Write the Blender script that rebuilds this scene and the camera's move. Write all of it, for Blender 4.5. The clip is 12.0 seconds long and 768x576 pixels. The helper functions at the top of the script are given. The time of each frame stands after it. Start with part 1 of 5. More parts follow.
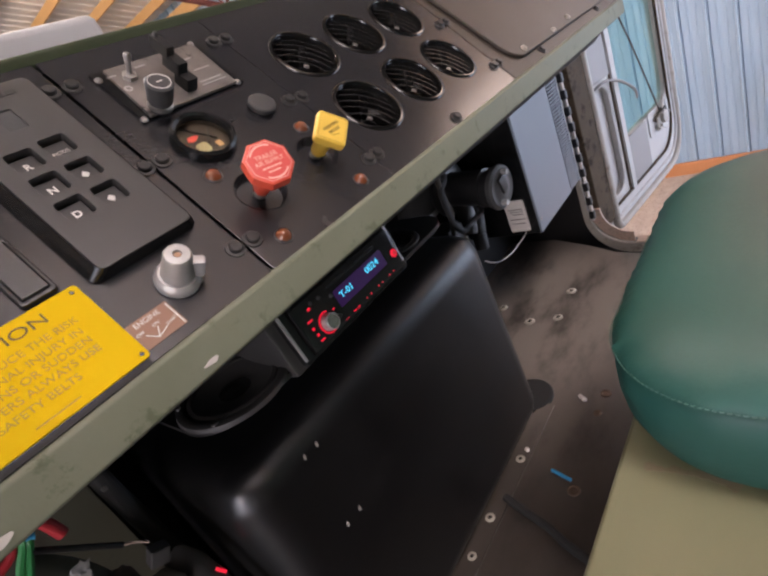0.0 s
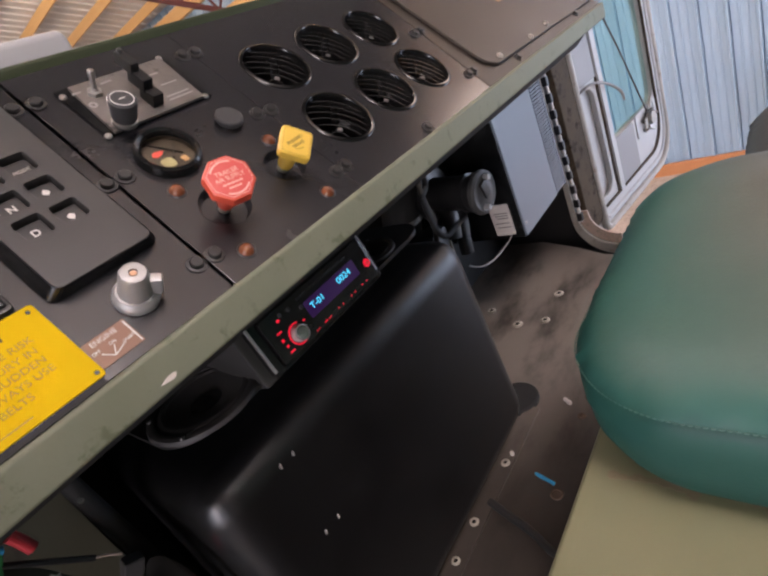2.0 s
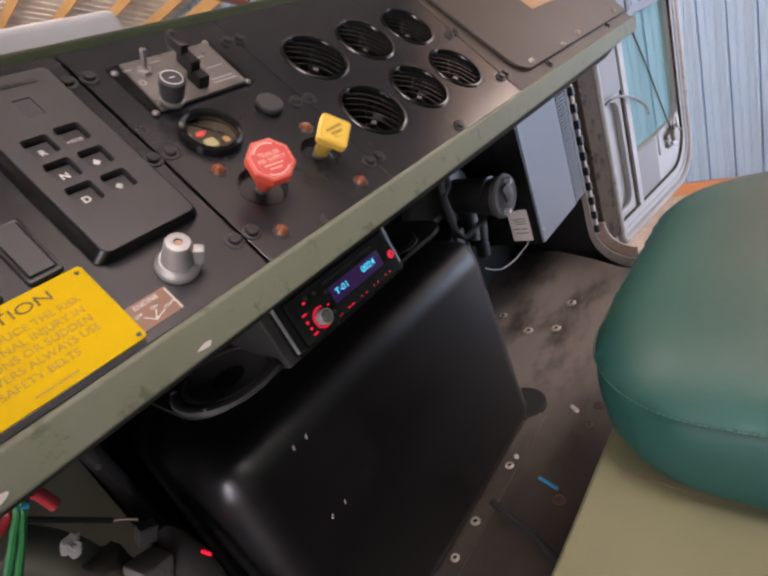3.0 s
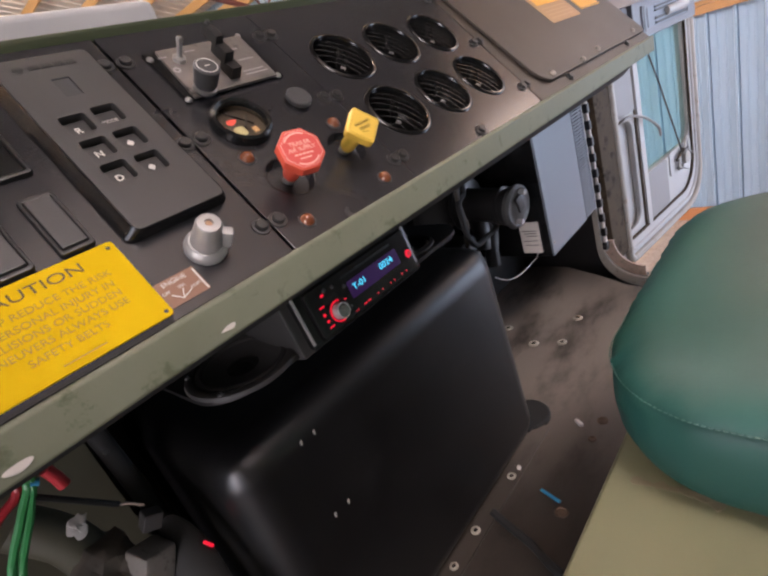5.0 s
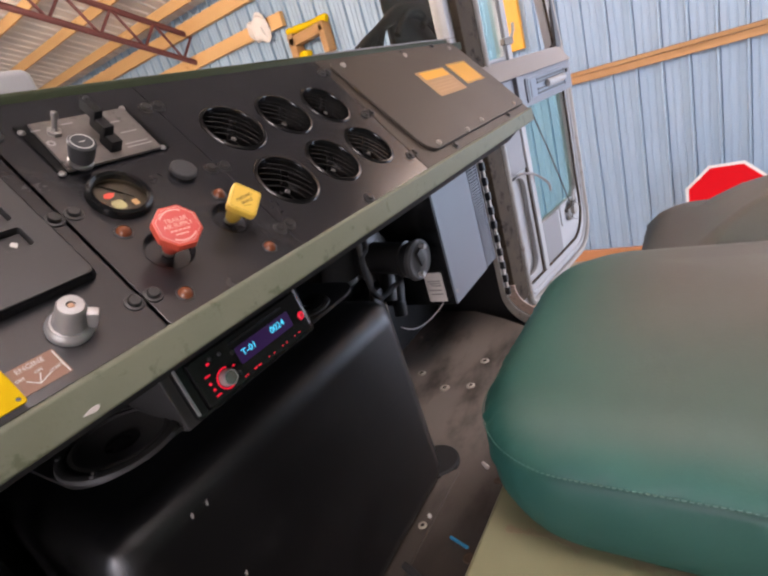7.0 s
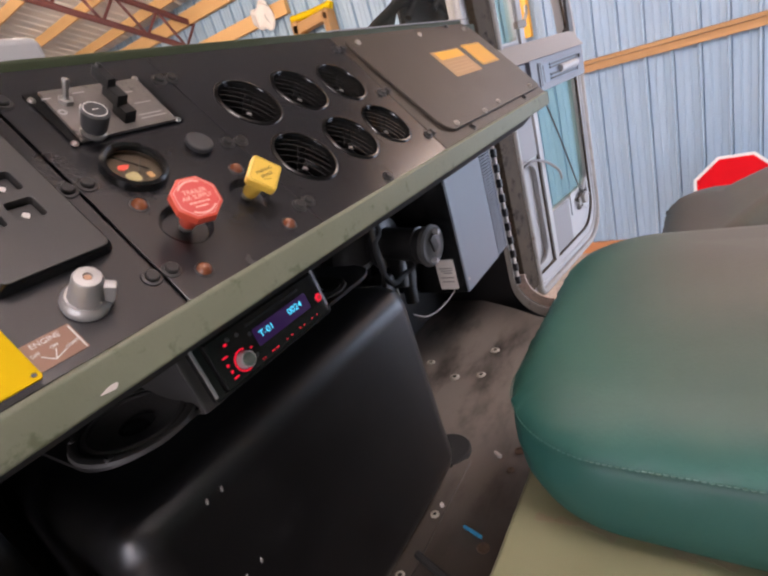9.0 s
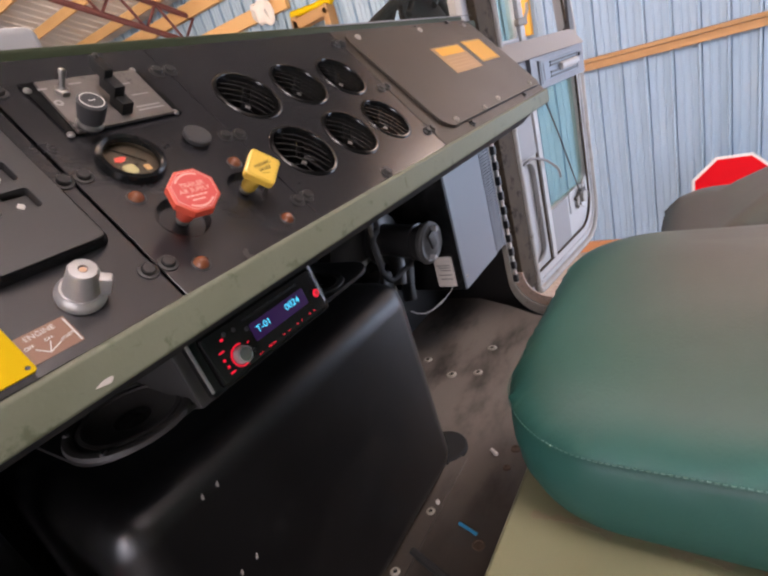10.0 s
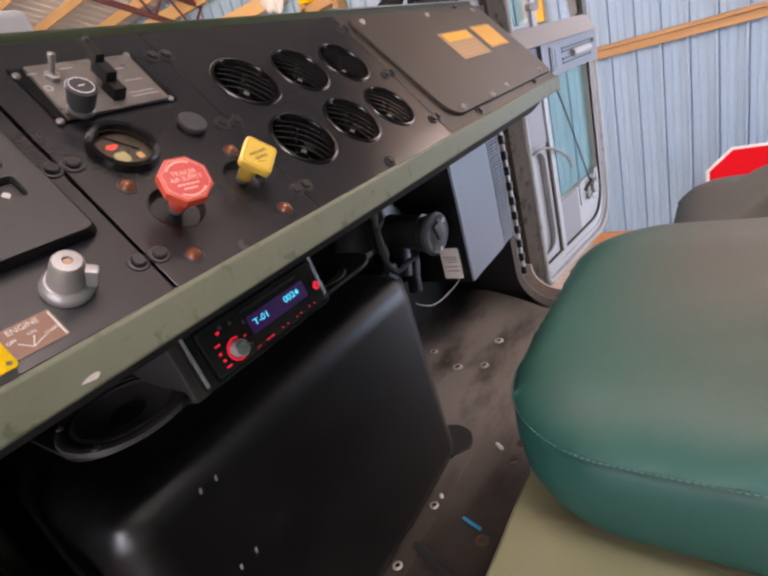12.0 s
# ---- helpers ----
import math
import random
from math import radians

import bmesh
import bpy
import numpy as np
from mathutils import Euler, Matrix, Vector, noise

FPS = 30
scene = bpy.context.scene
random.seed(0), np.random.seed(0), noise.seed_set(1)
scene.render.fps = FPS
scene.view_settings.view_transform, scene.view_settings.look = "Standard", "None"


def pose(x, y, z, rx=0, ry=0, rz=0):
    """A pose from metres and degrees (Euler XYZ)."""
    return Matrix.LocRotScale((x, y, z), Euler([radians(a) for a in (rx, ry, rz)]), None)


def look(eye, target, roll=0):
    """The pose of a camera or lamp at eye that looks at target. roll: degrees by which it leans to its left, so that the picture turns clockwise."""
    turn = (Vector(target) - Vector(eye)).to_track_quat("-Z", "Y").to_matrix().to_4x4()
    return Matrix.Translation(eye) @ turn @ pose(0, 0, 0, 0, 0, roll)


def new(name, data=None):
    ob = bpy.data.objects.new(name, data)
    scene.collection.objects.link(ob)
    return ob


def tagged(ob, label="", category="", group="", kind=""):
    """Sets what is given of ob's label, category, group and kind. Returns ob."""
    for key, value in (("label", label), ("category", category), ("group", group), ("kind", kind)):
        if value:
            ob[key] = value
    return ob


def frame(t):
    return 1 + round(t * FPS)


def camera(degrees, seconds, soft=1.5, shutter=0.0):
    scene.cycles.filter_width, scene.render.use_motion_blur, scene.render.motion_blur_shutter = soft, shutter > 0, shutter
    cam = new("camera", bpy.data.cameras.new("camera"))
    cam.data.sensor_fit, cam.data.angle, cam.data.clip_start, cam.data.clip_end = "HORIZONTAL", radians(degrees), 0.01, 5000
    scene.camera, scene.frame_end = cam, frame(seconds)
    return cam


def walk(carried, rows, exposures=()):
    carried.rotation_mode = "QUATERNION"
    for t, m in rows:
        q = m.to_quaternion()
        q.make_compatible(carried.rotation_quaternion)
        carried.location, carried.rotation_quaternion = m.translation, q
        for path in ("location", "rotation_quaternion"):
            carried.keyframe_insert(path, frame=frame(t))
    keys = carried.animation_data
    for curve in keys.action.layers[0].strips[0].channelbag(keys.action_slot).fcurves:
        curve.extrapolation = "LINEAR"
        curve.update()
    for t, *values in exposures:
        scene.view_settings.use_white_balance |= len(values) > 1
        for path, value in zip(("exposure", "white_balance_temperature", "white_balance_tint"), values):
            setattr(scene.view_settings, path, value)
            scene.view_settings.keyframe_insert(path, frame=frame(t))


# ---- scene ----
cam = camera(77.3, 12.0, soft=2.5, shutter=0.6)
PATH = [
    (0, (0.073, 0.056, 0.833), (1.311, 1.403, 0.026), -25.2),
    (0.5, (0.071, 0.058, 0.833), (1.293, 1.416, 0.019), -26.7),
    (1, (0.077, 0.047, 0.836), (1.309, 1.407, 0.041), -27.1),
    (1.5, (0.085, 0.035, 0.836), (1.332, 1.382, 0.042), -26.7),
    (2, (0.094, 0.03, 0.831), (1.338, 1.372, 0.024), -25.7),
    (2.5, (0.082, 0.046, 0.827), (1.311, 1.393, 0.006), -24.3),
    (3, (0.068, 0.035, 0.831), (1.299, 1.4, 0.044), -22.3),
    (3.5, (0.054, 0.035, 0.827), (1.284, 1.419, 0.071), -20.7),
    (5.5, (0.047, 0.048, 0.824), (1.328, 1.396, 0.086), -18.2),
    (6, (0.049, 0.037, 0.827), (1.435, 1.293, 0.118), -17.4),
    (6.5, (0.07, -0.004, 0.841), (1.545, 1.162, 0.159), -17.2),
    (8.5, (0.069, 0.015, 0.835), (1.581, 1.126, 0.142), -17.1),
    (9, (0.068, 0.028, 0.828), (1.546, 1.174, 0.12), -17.1),
    (9.5, (0.068, 0.027, 0.828), (1.538, 1.181, 0.114), -16.8),
    (10, (0.069, 0.03, 0.826), (1.547, 1.168, 0.105), -16.5),
    (10.5, (0.069, 0.031, 0.826), (1.552, 1.161, 0.102), -16.3),
    (11, (0.07, 0.028, 0.827), (1.551, 1.157, 0.099), -16.6),
    (11.5, (0.085, 0.027, 0.824), (1.555, 1.158, 0.076), -16.7),
    (12, (0.086, 0.032, 0.82), (1.528, 1.199, 0.074), -16.7),
]
EXPOSURE = 0.40
walk(cam, [(t, look(eye, target, roll)) for t, eye, target, roll in PATH], [(0.0, EXPOSURE, 6420, 24), (12.0, EXPOSURE, 6420, 24)])

# ---- world and light ----
world = bpy.data.worlds.new("world")
scene.world = world
world.use_nodes = True
wn = world.node_tree
sky = wn.nodes.new("ShaderNodeTexSky")
sky.sky_type, sky.sun_disc = "NISHITA", False
sky.sun_elevation, sky.sun_rotation = radians(38), radians(200)
wn.nodes["Background"].inputs[1].default_value = 0.1
wn.links.new(sky.outputs[0], wn.nodes["Background"].inputs[0])
sun = new("sun", bpy.data.lights.new("sun", "SUN"))
sun.data.energy, sun.data.angle, sun.data.color = 3.0, radians(0.5), (1.0, 0.95, 0.88)
sun.matrix_world = look((0, 0, 20), (2.0, 14.0, 0))


def area_light(name, eye, target, sx, sy, watts, color):
    l = new(name, bpy.data.lights.new(name, "AREA"))
    l.data.shape, l.data.size, l.data.size_y, l.data.energy, l.data.color = "RECTANGLE", sx, sy, watts, color
    l.matrix_world = look(eye, target)
    return l


# daylight by three doorways assumed out of view, and warm fill lamps added under the roof
area_light("doorway_south_light", (1.5, -8.95, 0.5), (1.5, 0, 0.5), 8.6, 3.4, 430, (0.62, 0.80, 1.0))
area_light("doorway_east_light", (5.93, -4.9, 0.2), (0, -4.9, 0.2), 5.2, 3.0, 310, (0.66, 0.83, 1.0))
area_light("doorway_west_light", (-6.95, -0.3, 0.4), (0, -0.3, 0.4), 6.2, 3.2, 190, (0.84, 0.92, 1.0))
# fill lamps added out of view; the last one warms the vent panel's sheen
FILL_LAMPS = [(0.1, 3.3, 3.3, 700), (-2.4, -0.7, 0.95, 85), (0.1, -1.4, 3.3, 232), (1.2, 6.9, 3.3, 260), (4.4, -0.9, 2.35, 60)]
for lx, ly, lz, watts in FILL_LAMPS:
    l = new("fill_lamp_light", bpy.data.lights.new("fill_lamp_light", "POINT"))
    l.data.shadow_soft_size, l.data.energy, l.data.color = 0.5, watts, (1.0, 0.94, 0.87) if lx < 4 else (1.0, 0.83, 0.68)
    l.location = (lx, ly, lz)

# ---- materials ----


def mat(name, a, b, rough=0.5, metal=0.0, scale=8.0, fine=120.0, bump=0.15, wear=0.12, dirt=None, dirt_cut=0.62, coat=0.0, spec=0.5, sheen=0.0):
    """A surface whose colour drifts between a and b, with grain, uneven gloss, fine relief and patches of dirt."""
    m = bpy.data.materials.new(name)
    m.use_nodes = True
    nt = m.node_tree
    p = nt.nodes["Principled BSDF"]
    co = nt.nodes.new("ShaderNodeTexCoord")
    big = nt.nodes.new("ShaderNodeTexNoise")
    big.inputs["Scale"].default_value, big.inputs["Detail"].default_value, big.inputs["Roughness"].default_value = scale, 8, 0.6
    small = nt.nodes.new("ShaderNodeTexNoise")
    small.inputs["Scale"].default_value, small.inputs["Detail"].default_value = fine, 4
    for n in (big, small):
        nt.links.new(co.outputs["Object"], n.inputs["Vector"])
    mix = nt.nodes.new("ShaderNodeMix")
    mix.data_type = "RGBA"
    mix.inputs["A"].default_value, mix.inputs["B"].default_value = (*a, 1), (*b, 1)
    ramp = nt.nodes.new("ShaderNodeMapRange")
    ramp.inputs["From Min"].default_value, ramp.inputs["From Max"].default_value = 0.22, 0.78
    nt.links.new(big.outputs["Fac"], ramp.inputs["Value"])
    nt.links.new(ramp.outputs["Result"], mix.inputs["Factor"])
    col = mix.outputs["Result"]
    if dirt:
        spots = nt.nodes.new("ShaderNodeTexNoise")
        spots.inputs["Scale"].default_value, spots.inputs["Detail"].default_value, spots.inputs["Roughness"].default_value = scale * 2.7, 10, 0.7
        nt.links.new(co.outputs["Object"], spots.inputs["Vector"])
        cut = nt.nodes.new("ShaderNodeMapRange")
        cut.inputs["From Min"].default_value, cut.inputs["From Max"].default_value = dirt_cut - 0.03, dirt_cut + 0.06
        nt.links.new(spots.outputs["Fac"], cut.inputs["Value"])
        dm = nt.nodes.new("ShaderNodeMix")
        dm.data_type = "RGBA"
        dm.inputs["B"].default_value = (*dirt, 1)
        nt.links.new(cut.outputs["Result"], dm.inputs["Factor"])
        nt.links.new(col, dm.inputs["A"])
        col = dm.outputs["Result"]
    nt.links.new(col, p.inputs["Base Color"])
    rr = nt.nodes.new("ShaderNodeMapRange")
    rr.inputs["From Min"].default_value, rr.inputs["From Max"].default_value = 0.2, 0.8
    rr.inputs["To Min"].default_value, rr.inputs["To Max"].default_value = max(0.02, rough - wear), min(1.0, rough + wear)
    nt.links.new(big.outputs["Fac"], rr.inputs["Value"])
    nt.links.new(rr.outputs["Result"], p.inputs["Roughness"])
    p.inputs["Metallic"].default_value = metal
    p.inputs["Coat Weight"].default_value = coat
    p.inputs["Specular IOR Level"].default_value = spec
    if sheen:
        p.inputs["Sheen Weight"].default_value, p.inputs["Sheen Roughness"].default_value = sheen, 0.35
        p.inputs["Sheen Tint"].default_value = (0.80, 0.60, 0.46, 1)
    if bump:
        bn = nt.nodes.new("ShaderNodeBump")
        bn.inputs["Strength"].default_value, bn.inputs["Distance"].default_value = bump, 0.002
        nt.links.new(small.outputs["Fac"], bn.inputs["Height"])
        nt.links.new(bn.outputs["Normal"], p.inputs["Normal"])
    return m


def glow(name, color, strength):
    m = bpy.data.materials.new(name)
    m.use_nodes = True
    p = m.node_tree.nodes["Principled BSDF"]
    p.inputs["Base Color"].default_value = (*[c * 0.3 for c in color], 1)
    p.inputs["Emission Color"].default_value = (*color, 1)
    p.inputs["Emission Strength"].default_value = strength
    return m


def glass(name, color, rough=0.0):
    m = bpy.data.materials.new(name)
    m.use_nodes = True
    p = m.node_tree.nodes["Principled BSDF"]
    p.inputs["Base Color"].default_value = (*color, 1)
    p.inputs["Transmission Weight"].default_value = 1.0
    p.inputs["Roughness"].default_value = rough
    p.inputs["IOR"].default_value = 1.05
    return m


M_DASH = mat("dash_black_paint", (0.019, 0.0185, 0.0205), (0.025, 0.0235, 0.025), 0.24, 0, 4.0, 260, 0.05, 0.08, (0.046, 0.043, 0.042), 0.645, spec=0.6)
M_GLOVE = mat("brown_grey_texture_paint", (0.051, 0.0405, 0.0318), (0.061, 0.049, 0.039), 0.45, 0, 6, 700, 0.2, 0.06, spec=0.35)
M_GREEN = mat("olive_green_paint", (0.166, 0.180, 0.124), (0.205, 0.217, 0.158), 0.55, 0, 15, 200, 0.12, 0.10, (0.118, 0.134, 0.084), 0.60, spec=0.2)
M_OLIVE = mat("pale_olive_enamel", (0.228, 0.227, 0.133), (0.263, 0.26, 0.157), 0.4, 0, 4, 120, 0.06, 0.08, (0.27, 0.215, 0.14), 0.665)
M_LEDGE = mat("dark_green_paint", (0.028, 0.036, 0.018), (0.04, 0.05, 0.027), 0.5, 0, 9, 200, 0.12, 0.1, (0.06, 0.066, 0.045), 0.66, spec=0.12)
M_BLACK = mat("black_plastic", (0.012, 0.012, 0.012), (0.018, 0.017, 0.017), 0.35, 0, 14, 420, 0.08, 0.08)
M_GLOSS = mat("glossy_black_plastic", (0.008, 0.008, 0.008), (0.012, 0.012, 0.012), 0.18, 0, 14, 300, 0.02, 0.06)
M_RUBBER = mat("black_rubber", (0.014, 0.014, 0.014), (0.022, 0.021, 0.02), 0.75, 0, 20, 300, 0.2, 0.1)
M_TUNNEL = mat("black_moulded_cover", (0.0036, 0.0033, 0.0037), (0.0062, 0.0057, 0.0062), 0.36, 0, 7, 420, 0.16, 0.07, (0.011, 0.0104, 0.0108), 0.60, spec=0.85)
M_SHIFT = mat("satin_charcoal_plastic", (0.036, 0.034, 0.033), (0.045, 0.043, 0.042), 0.42, 0, 8, 600, 0.1, 0.06)
M_STEEL = mat("brushed_steel", (0.30, 0.29, 0.275), (0.45, 0.435, 0.41), 0.38, 0.9, 20, 400, 0.2, 0.12)
M_PLATE = mat("scratched_aluminium_plate", (0.125, 0.112, 0.103), (0.25, 0.228, 0.21), 0.42, 0.6, 30, 500, 0.2, 0.15, (0.06, 0.055, 0.05), 0.62)
M_BOLT = mat("black_oxide_bolt", (0.03, 0.03, 0.03), (0.055, 0.052, 0.05), 0.4, 0.4, 60, 500, 0.15, 0.1)
M_BRASS = mat("dull_zinc_ring", (0.22, 0.195, 0.155), (0.34, 0.30, 0.24), 0.5, 0.4, 60, 500, 0.2, 0.1)
M_RED = mat("red_knob_plastic", (0.58, 0.070, 0.036), (0.64, 0.09, 0.05), 0.4, 0, 20, 300, 0.08, 0.08)
M_REDFACE = mat("red_label_face", (0.56, 0.058, 0.045), (0.62, 0.075, 0.058), 0.35, 0, 20, 300, 0.05, 0.08)
M_YELLOW = mat("yellow_knob_plastic", (0.70, 0.45, 0.055), (0.75, 0.50, 0.075), 0.42, 0, 20, 300, 0.08, 0.08)
M_YELLOWSIGN = mat("yellow_sign_enamel", (0.65, 0.42, 0.0), (0.70, 0.455, 0.001), 0.6, 0, 6, 200, 0.03, 0.08, spec=0.06)
M_ORANGELAB = mat("amber_label", (0.72, 0.33, 0.012), (0.78, 0.38, 0.02), 0.45, 0, 20, 200, 0.05, 0.05)
M_TANLAB = mat("faded_tan_label", (0.36, 0.20, 0.085), (0.42, 0.24, 0.11), 0.5, 0, 25, 200, 0.05, 0.05)
M_BROWN = mat("brown_label", (0.22, 0.105, 0.06), (0.26, 0.13, 0.08), 0.5, 0, 20, 200, 0.05, 0.05)
M_WHITEINK = mat("white_ink", (0.68, 0.66, 0.62), (0.75, 0.73, 0.7), 0.5, 0, 20, 200, 0, 0.05)
M_DARKINK = mat("dark_ink", (0.10, 0.062, 0.008), (0.17, 0.105, 0.01), 0.55, 0, 20, 200, 0, 0.05)
M_PINKINK = mat("pinkish_ink", (0.72, 0.36, 0.30), (0.78, 0.42, 0.35), 0.5, 0, 20, 200, 0, 0.05)
M_PALEINK = mat("worn_yellow_ink", (0.35, 0.22, 0.006), (0.42, 0.265, 0.007), 0.55, 0, 60, 200, 0, 0.05)
M_SILVER = mat("cast_grey_metal", (0.34, 0.335, 0.33), (0.45, 0.44, 0.43), 0.42, 0.45, 30, 400, 0.15, 0.1)
M_COPPER = mat("copper_screw", (0.36, 0.22, 0.14), (0.45, 0.29, 0.19), 0.4, 0.7, 30, 300, 0.1, 0.1)
M_AMBER = mat("amber_lens", (0.15, 0.045, 0.018), (0.20, 0.06, 0.024), 0.15, 0, 40, 300, 0.02, 0.05, coat=0.3)
M_SEAT = mat("green_vinyl", (0.012, 0.069, 0.055), (0.016, 0.081, 0.065), 0.52, 0, 6, 300, 0.12, 0.05, spec=0.42)
M_LOUVRE = mat("black_louvre_plastic", (0.024, 0.023, 0.022), (0.030, 0.029, 0.028), 0.22, 0, 14, 300, 0.02, 0.05, spec=1.0)
M_TANLINER = mat("dark_cab_liner", (0.028, 0.025, 0.021), (0.040, 0.036, 0.030), 0.7, 0, 6, 160, 0.2, 0.1)
M_CAP = mat("dull_grey_cast_cap", (0.065, 0.062, 0.06), (0.095, 0.092, 0.09), 0.45, 0.2, 30, 300, 0.2, 0.08)
M_HOSE = mat("dull_black_hose", (0.005, 0.005, 0.005), (0.008, 0.008, 0.008), 0.5, 0, 20, 300, 0.1, 0.08, spec=0.35)
M_FADEDINK = mat("faded_grey_ink", (0.30, 0.285, 0.27), (0.38, 0.365, 0.345), 0.5, 0, 20, 200, 0, 0.05)
M_STACK = mat("sooty_brown_black_paint", (0.020, 0.017, 0.015), (0.03, 0.026, 0.022), 0.85, 0, 8, 120, 0.2, 0.08, spec=0.15)
M_SPUN = mat("spun_aluminium", (0.34, 0.33, 0.32), (0.42, 0.41, 0.40), 0.4, 0.3, 20, 400, 0.2, 0.08)
M_TANINK = mat("pale_tan_ink", (0.42, 0.25, 0.115), (0.46, 0.28, 0.13), 0.5, 0, 20, 200, 0, 0.05)
M_DUST = mat("beige_dust", (0.25, 0.215, 0.14), (0.29, 0.24, 0.16), 0.8, 0, 30, 300, 0.3, 0.05)
M_THREAD = mat("pale_green_thread", (0.045, 0.115, 0.092), (0.060, 0.140, 0.115), 0.6, 0, 40, 300, 0, 0.05)


def seat_sheen(m, y_front, y_back):
    """Paints the brown-grey reflection on the cushion top into its colour, denser away from the front edge."""
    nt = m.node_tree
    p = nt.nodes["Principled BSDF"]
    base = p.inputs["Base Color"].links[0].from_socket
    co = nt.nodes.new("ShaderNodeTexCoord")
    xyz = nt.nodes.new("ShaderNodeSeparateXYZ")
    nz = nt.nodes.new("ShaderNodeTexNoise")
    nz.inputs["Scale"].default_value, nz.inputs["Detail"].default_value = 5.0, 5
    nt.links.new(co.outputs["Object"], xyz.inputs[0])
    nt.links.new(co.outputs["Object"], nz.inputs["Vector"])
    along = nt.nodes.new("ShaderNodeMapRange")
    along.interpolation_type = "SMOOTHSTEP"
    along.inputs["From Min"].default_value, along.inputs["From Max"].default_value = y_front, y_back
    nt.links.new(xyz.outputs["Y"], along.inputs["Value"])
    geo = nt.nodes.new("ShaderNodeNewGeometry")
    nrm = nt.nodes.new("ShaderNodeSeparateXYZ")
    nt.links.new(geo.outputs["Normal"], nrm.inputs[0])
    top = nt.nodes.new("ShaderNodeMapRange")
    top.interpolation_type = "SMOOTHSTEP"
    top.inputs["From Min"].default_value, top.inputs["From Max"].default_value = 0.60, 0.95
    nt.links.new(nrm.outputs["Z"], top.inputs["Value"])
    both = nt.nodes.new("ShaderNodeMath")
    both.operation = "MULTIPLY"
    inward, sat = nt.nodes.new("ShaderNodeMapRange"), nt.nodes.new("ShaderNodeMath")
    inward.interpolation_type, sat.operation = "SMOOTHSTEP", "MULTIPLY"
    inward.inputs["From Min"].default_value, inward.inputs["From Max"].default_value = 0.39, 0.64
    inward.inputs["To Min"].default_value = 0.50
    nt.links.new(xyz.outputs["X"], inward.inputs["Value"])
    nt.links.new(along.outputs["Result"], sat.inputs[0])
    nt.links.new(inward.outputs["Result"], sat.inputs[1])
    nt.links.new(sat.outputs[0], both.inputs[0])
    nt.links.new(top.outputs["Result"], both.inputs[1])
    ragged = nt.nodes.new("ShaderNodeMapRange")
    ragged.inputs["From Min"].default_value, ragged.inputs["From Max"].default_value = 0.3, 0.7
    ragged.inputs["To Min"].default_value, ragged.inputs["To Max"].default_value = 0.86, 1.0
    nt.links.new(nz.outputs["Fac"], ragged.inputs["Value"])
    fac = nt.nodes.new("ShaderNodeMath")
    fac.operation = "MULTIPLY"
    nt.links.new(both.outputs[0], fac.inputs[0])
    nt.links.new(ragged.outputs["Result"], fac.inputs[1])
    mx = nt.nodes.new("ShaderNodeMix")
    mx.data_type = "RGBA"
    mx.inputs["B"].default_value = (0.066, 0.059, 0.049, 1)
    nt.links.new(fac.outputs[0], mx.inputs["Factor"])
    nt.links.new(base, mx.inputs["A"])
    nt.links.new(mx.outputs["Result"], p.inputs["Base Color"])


seat_sheen(M_SEAT, 0.215, 0.03)
# the grazing reflection on this seat is also mixed into its base grey
M_SEATSHEEN = mat("grey_sheen_green_vinyl", (0.046, 0.054, 0.045), (0.058, 0.064, 0.054), 0.5, 0, 6, 300, 0.12, 0.05, spec=0.4)
seat_sheen(M_SEATSHEEN, 0.215, 0.10)
M_HEATER = mat("grey_blue_paint", (0.13, 0.15, 0.185), (0.155, 0.175, 0.21), 0.38, 0, 5, 220, 0.06, 0.08, (0.10, 0.11, 0.13), 0.72)
M_GREYBOX = mat("light_grey_paint", (0.135, 0.135, 0.152), (0.16, 0.16, 0.178), 0.4, 0, 12, 220, 0.06, 0.08, (0.17, 0.155, 0.14), 0.7)
M_PRIMER = mat("dirty_beige_paint", (0.285, 0.255, 0.22), (0.38, 0.35, 0.31), 0.55, 0, 9, 160, 0.2, 0.12, (0.17, 0.125, 0.085), 0.60)
M_STILE = mat("stained_brown_paint", (0.046, 0.033, 0.022), (0.098, 0.074, 0.052), 0.6, 0, 7, 160, 0.15, 0.12, (0.022, 0.015, 0.010), 0.56, spec=0.05)
M_DOORWHITE = mat("off_white_door_paint", (0.37, 0.358, 0.35), (0.44, 0.43, 0.415), 0.45, 0, 7, 160, 0.1, 0.1, (0.26, 0.23, 0.2), 0.66)
M_DOORGREY = mat("grey_brown_door_paint", (0.21, 0.20, 0.198), (0.25, 0.235, 0.23), 0.5, 0, 7, 160, 0.1, 0.1)
M_PINK = mat("faded_red_paint", (0.46, 0.30, 0.235), (0.42, 0.34, 0.275), 0.6, 0, 25, 160, 0.2, 0.1, (0.30, 0.24, 0.19), 0.55)
M_PALEYEL = mat("pale_yellow_scale", (0.30, 0.28, 0.15), (0.36, 0.34, 0.19), 0.5, 0, 20, 200, 0, 0.05)
M_PRIMERDARK = mat("dusty_brown_rubber", (0.056, 0.046, 0.036), (0.10, 0.083, 0.065), 0.8, 0, 30, 200, 0.3, 0.1)
M_CARD = mat("white_card", (0.62, 0.57, 0.53), (0.7, 0.65, 0.6), 0.7, 0, 30, 300, 0.05, 0.05)
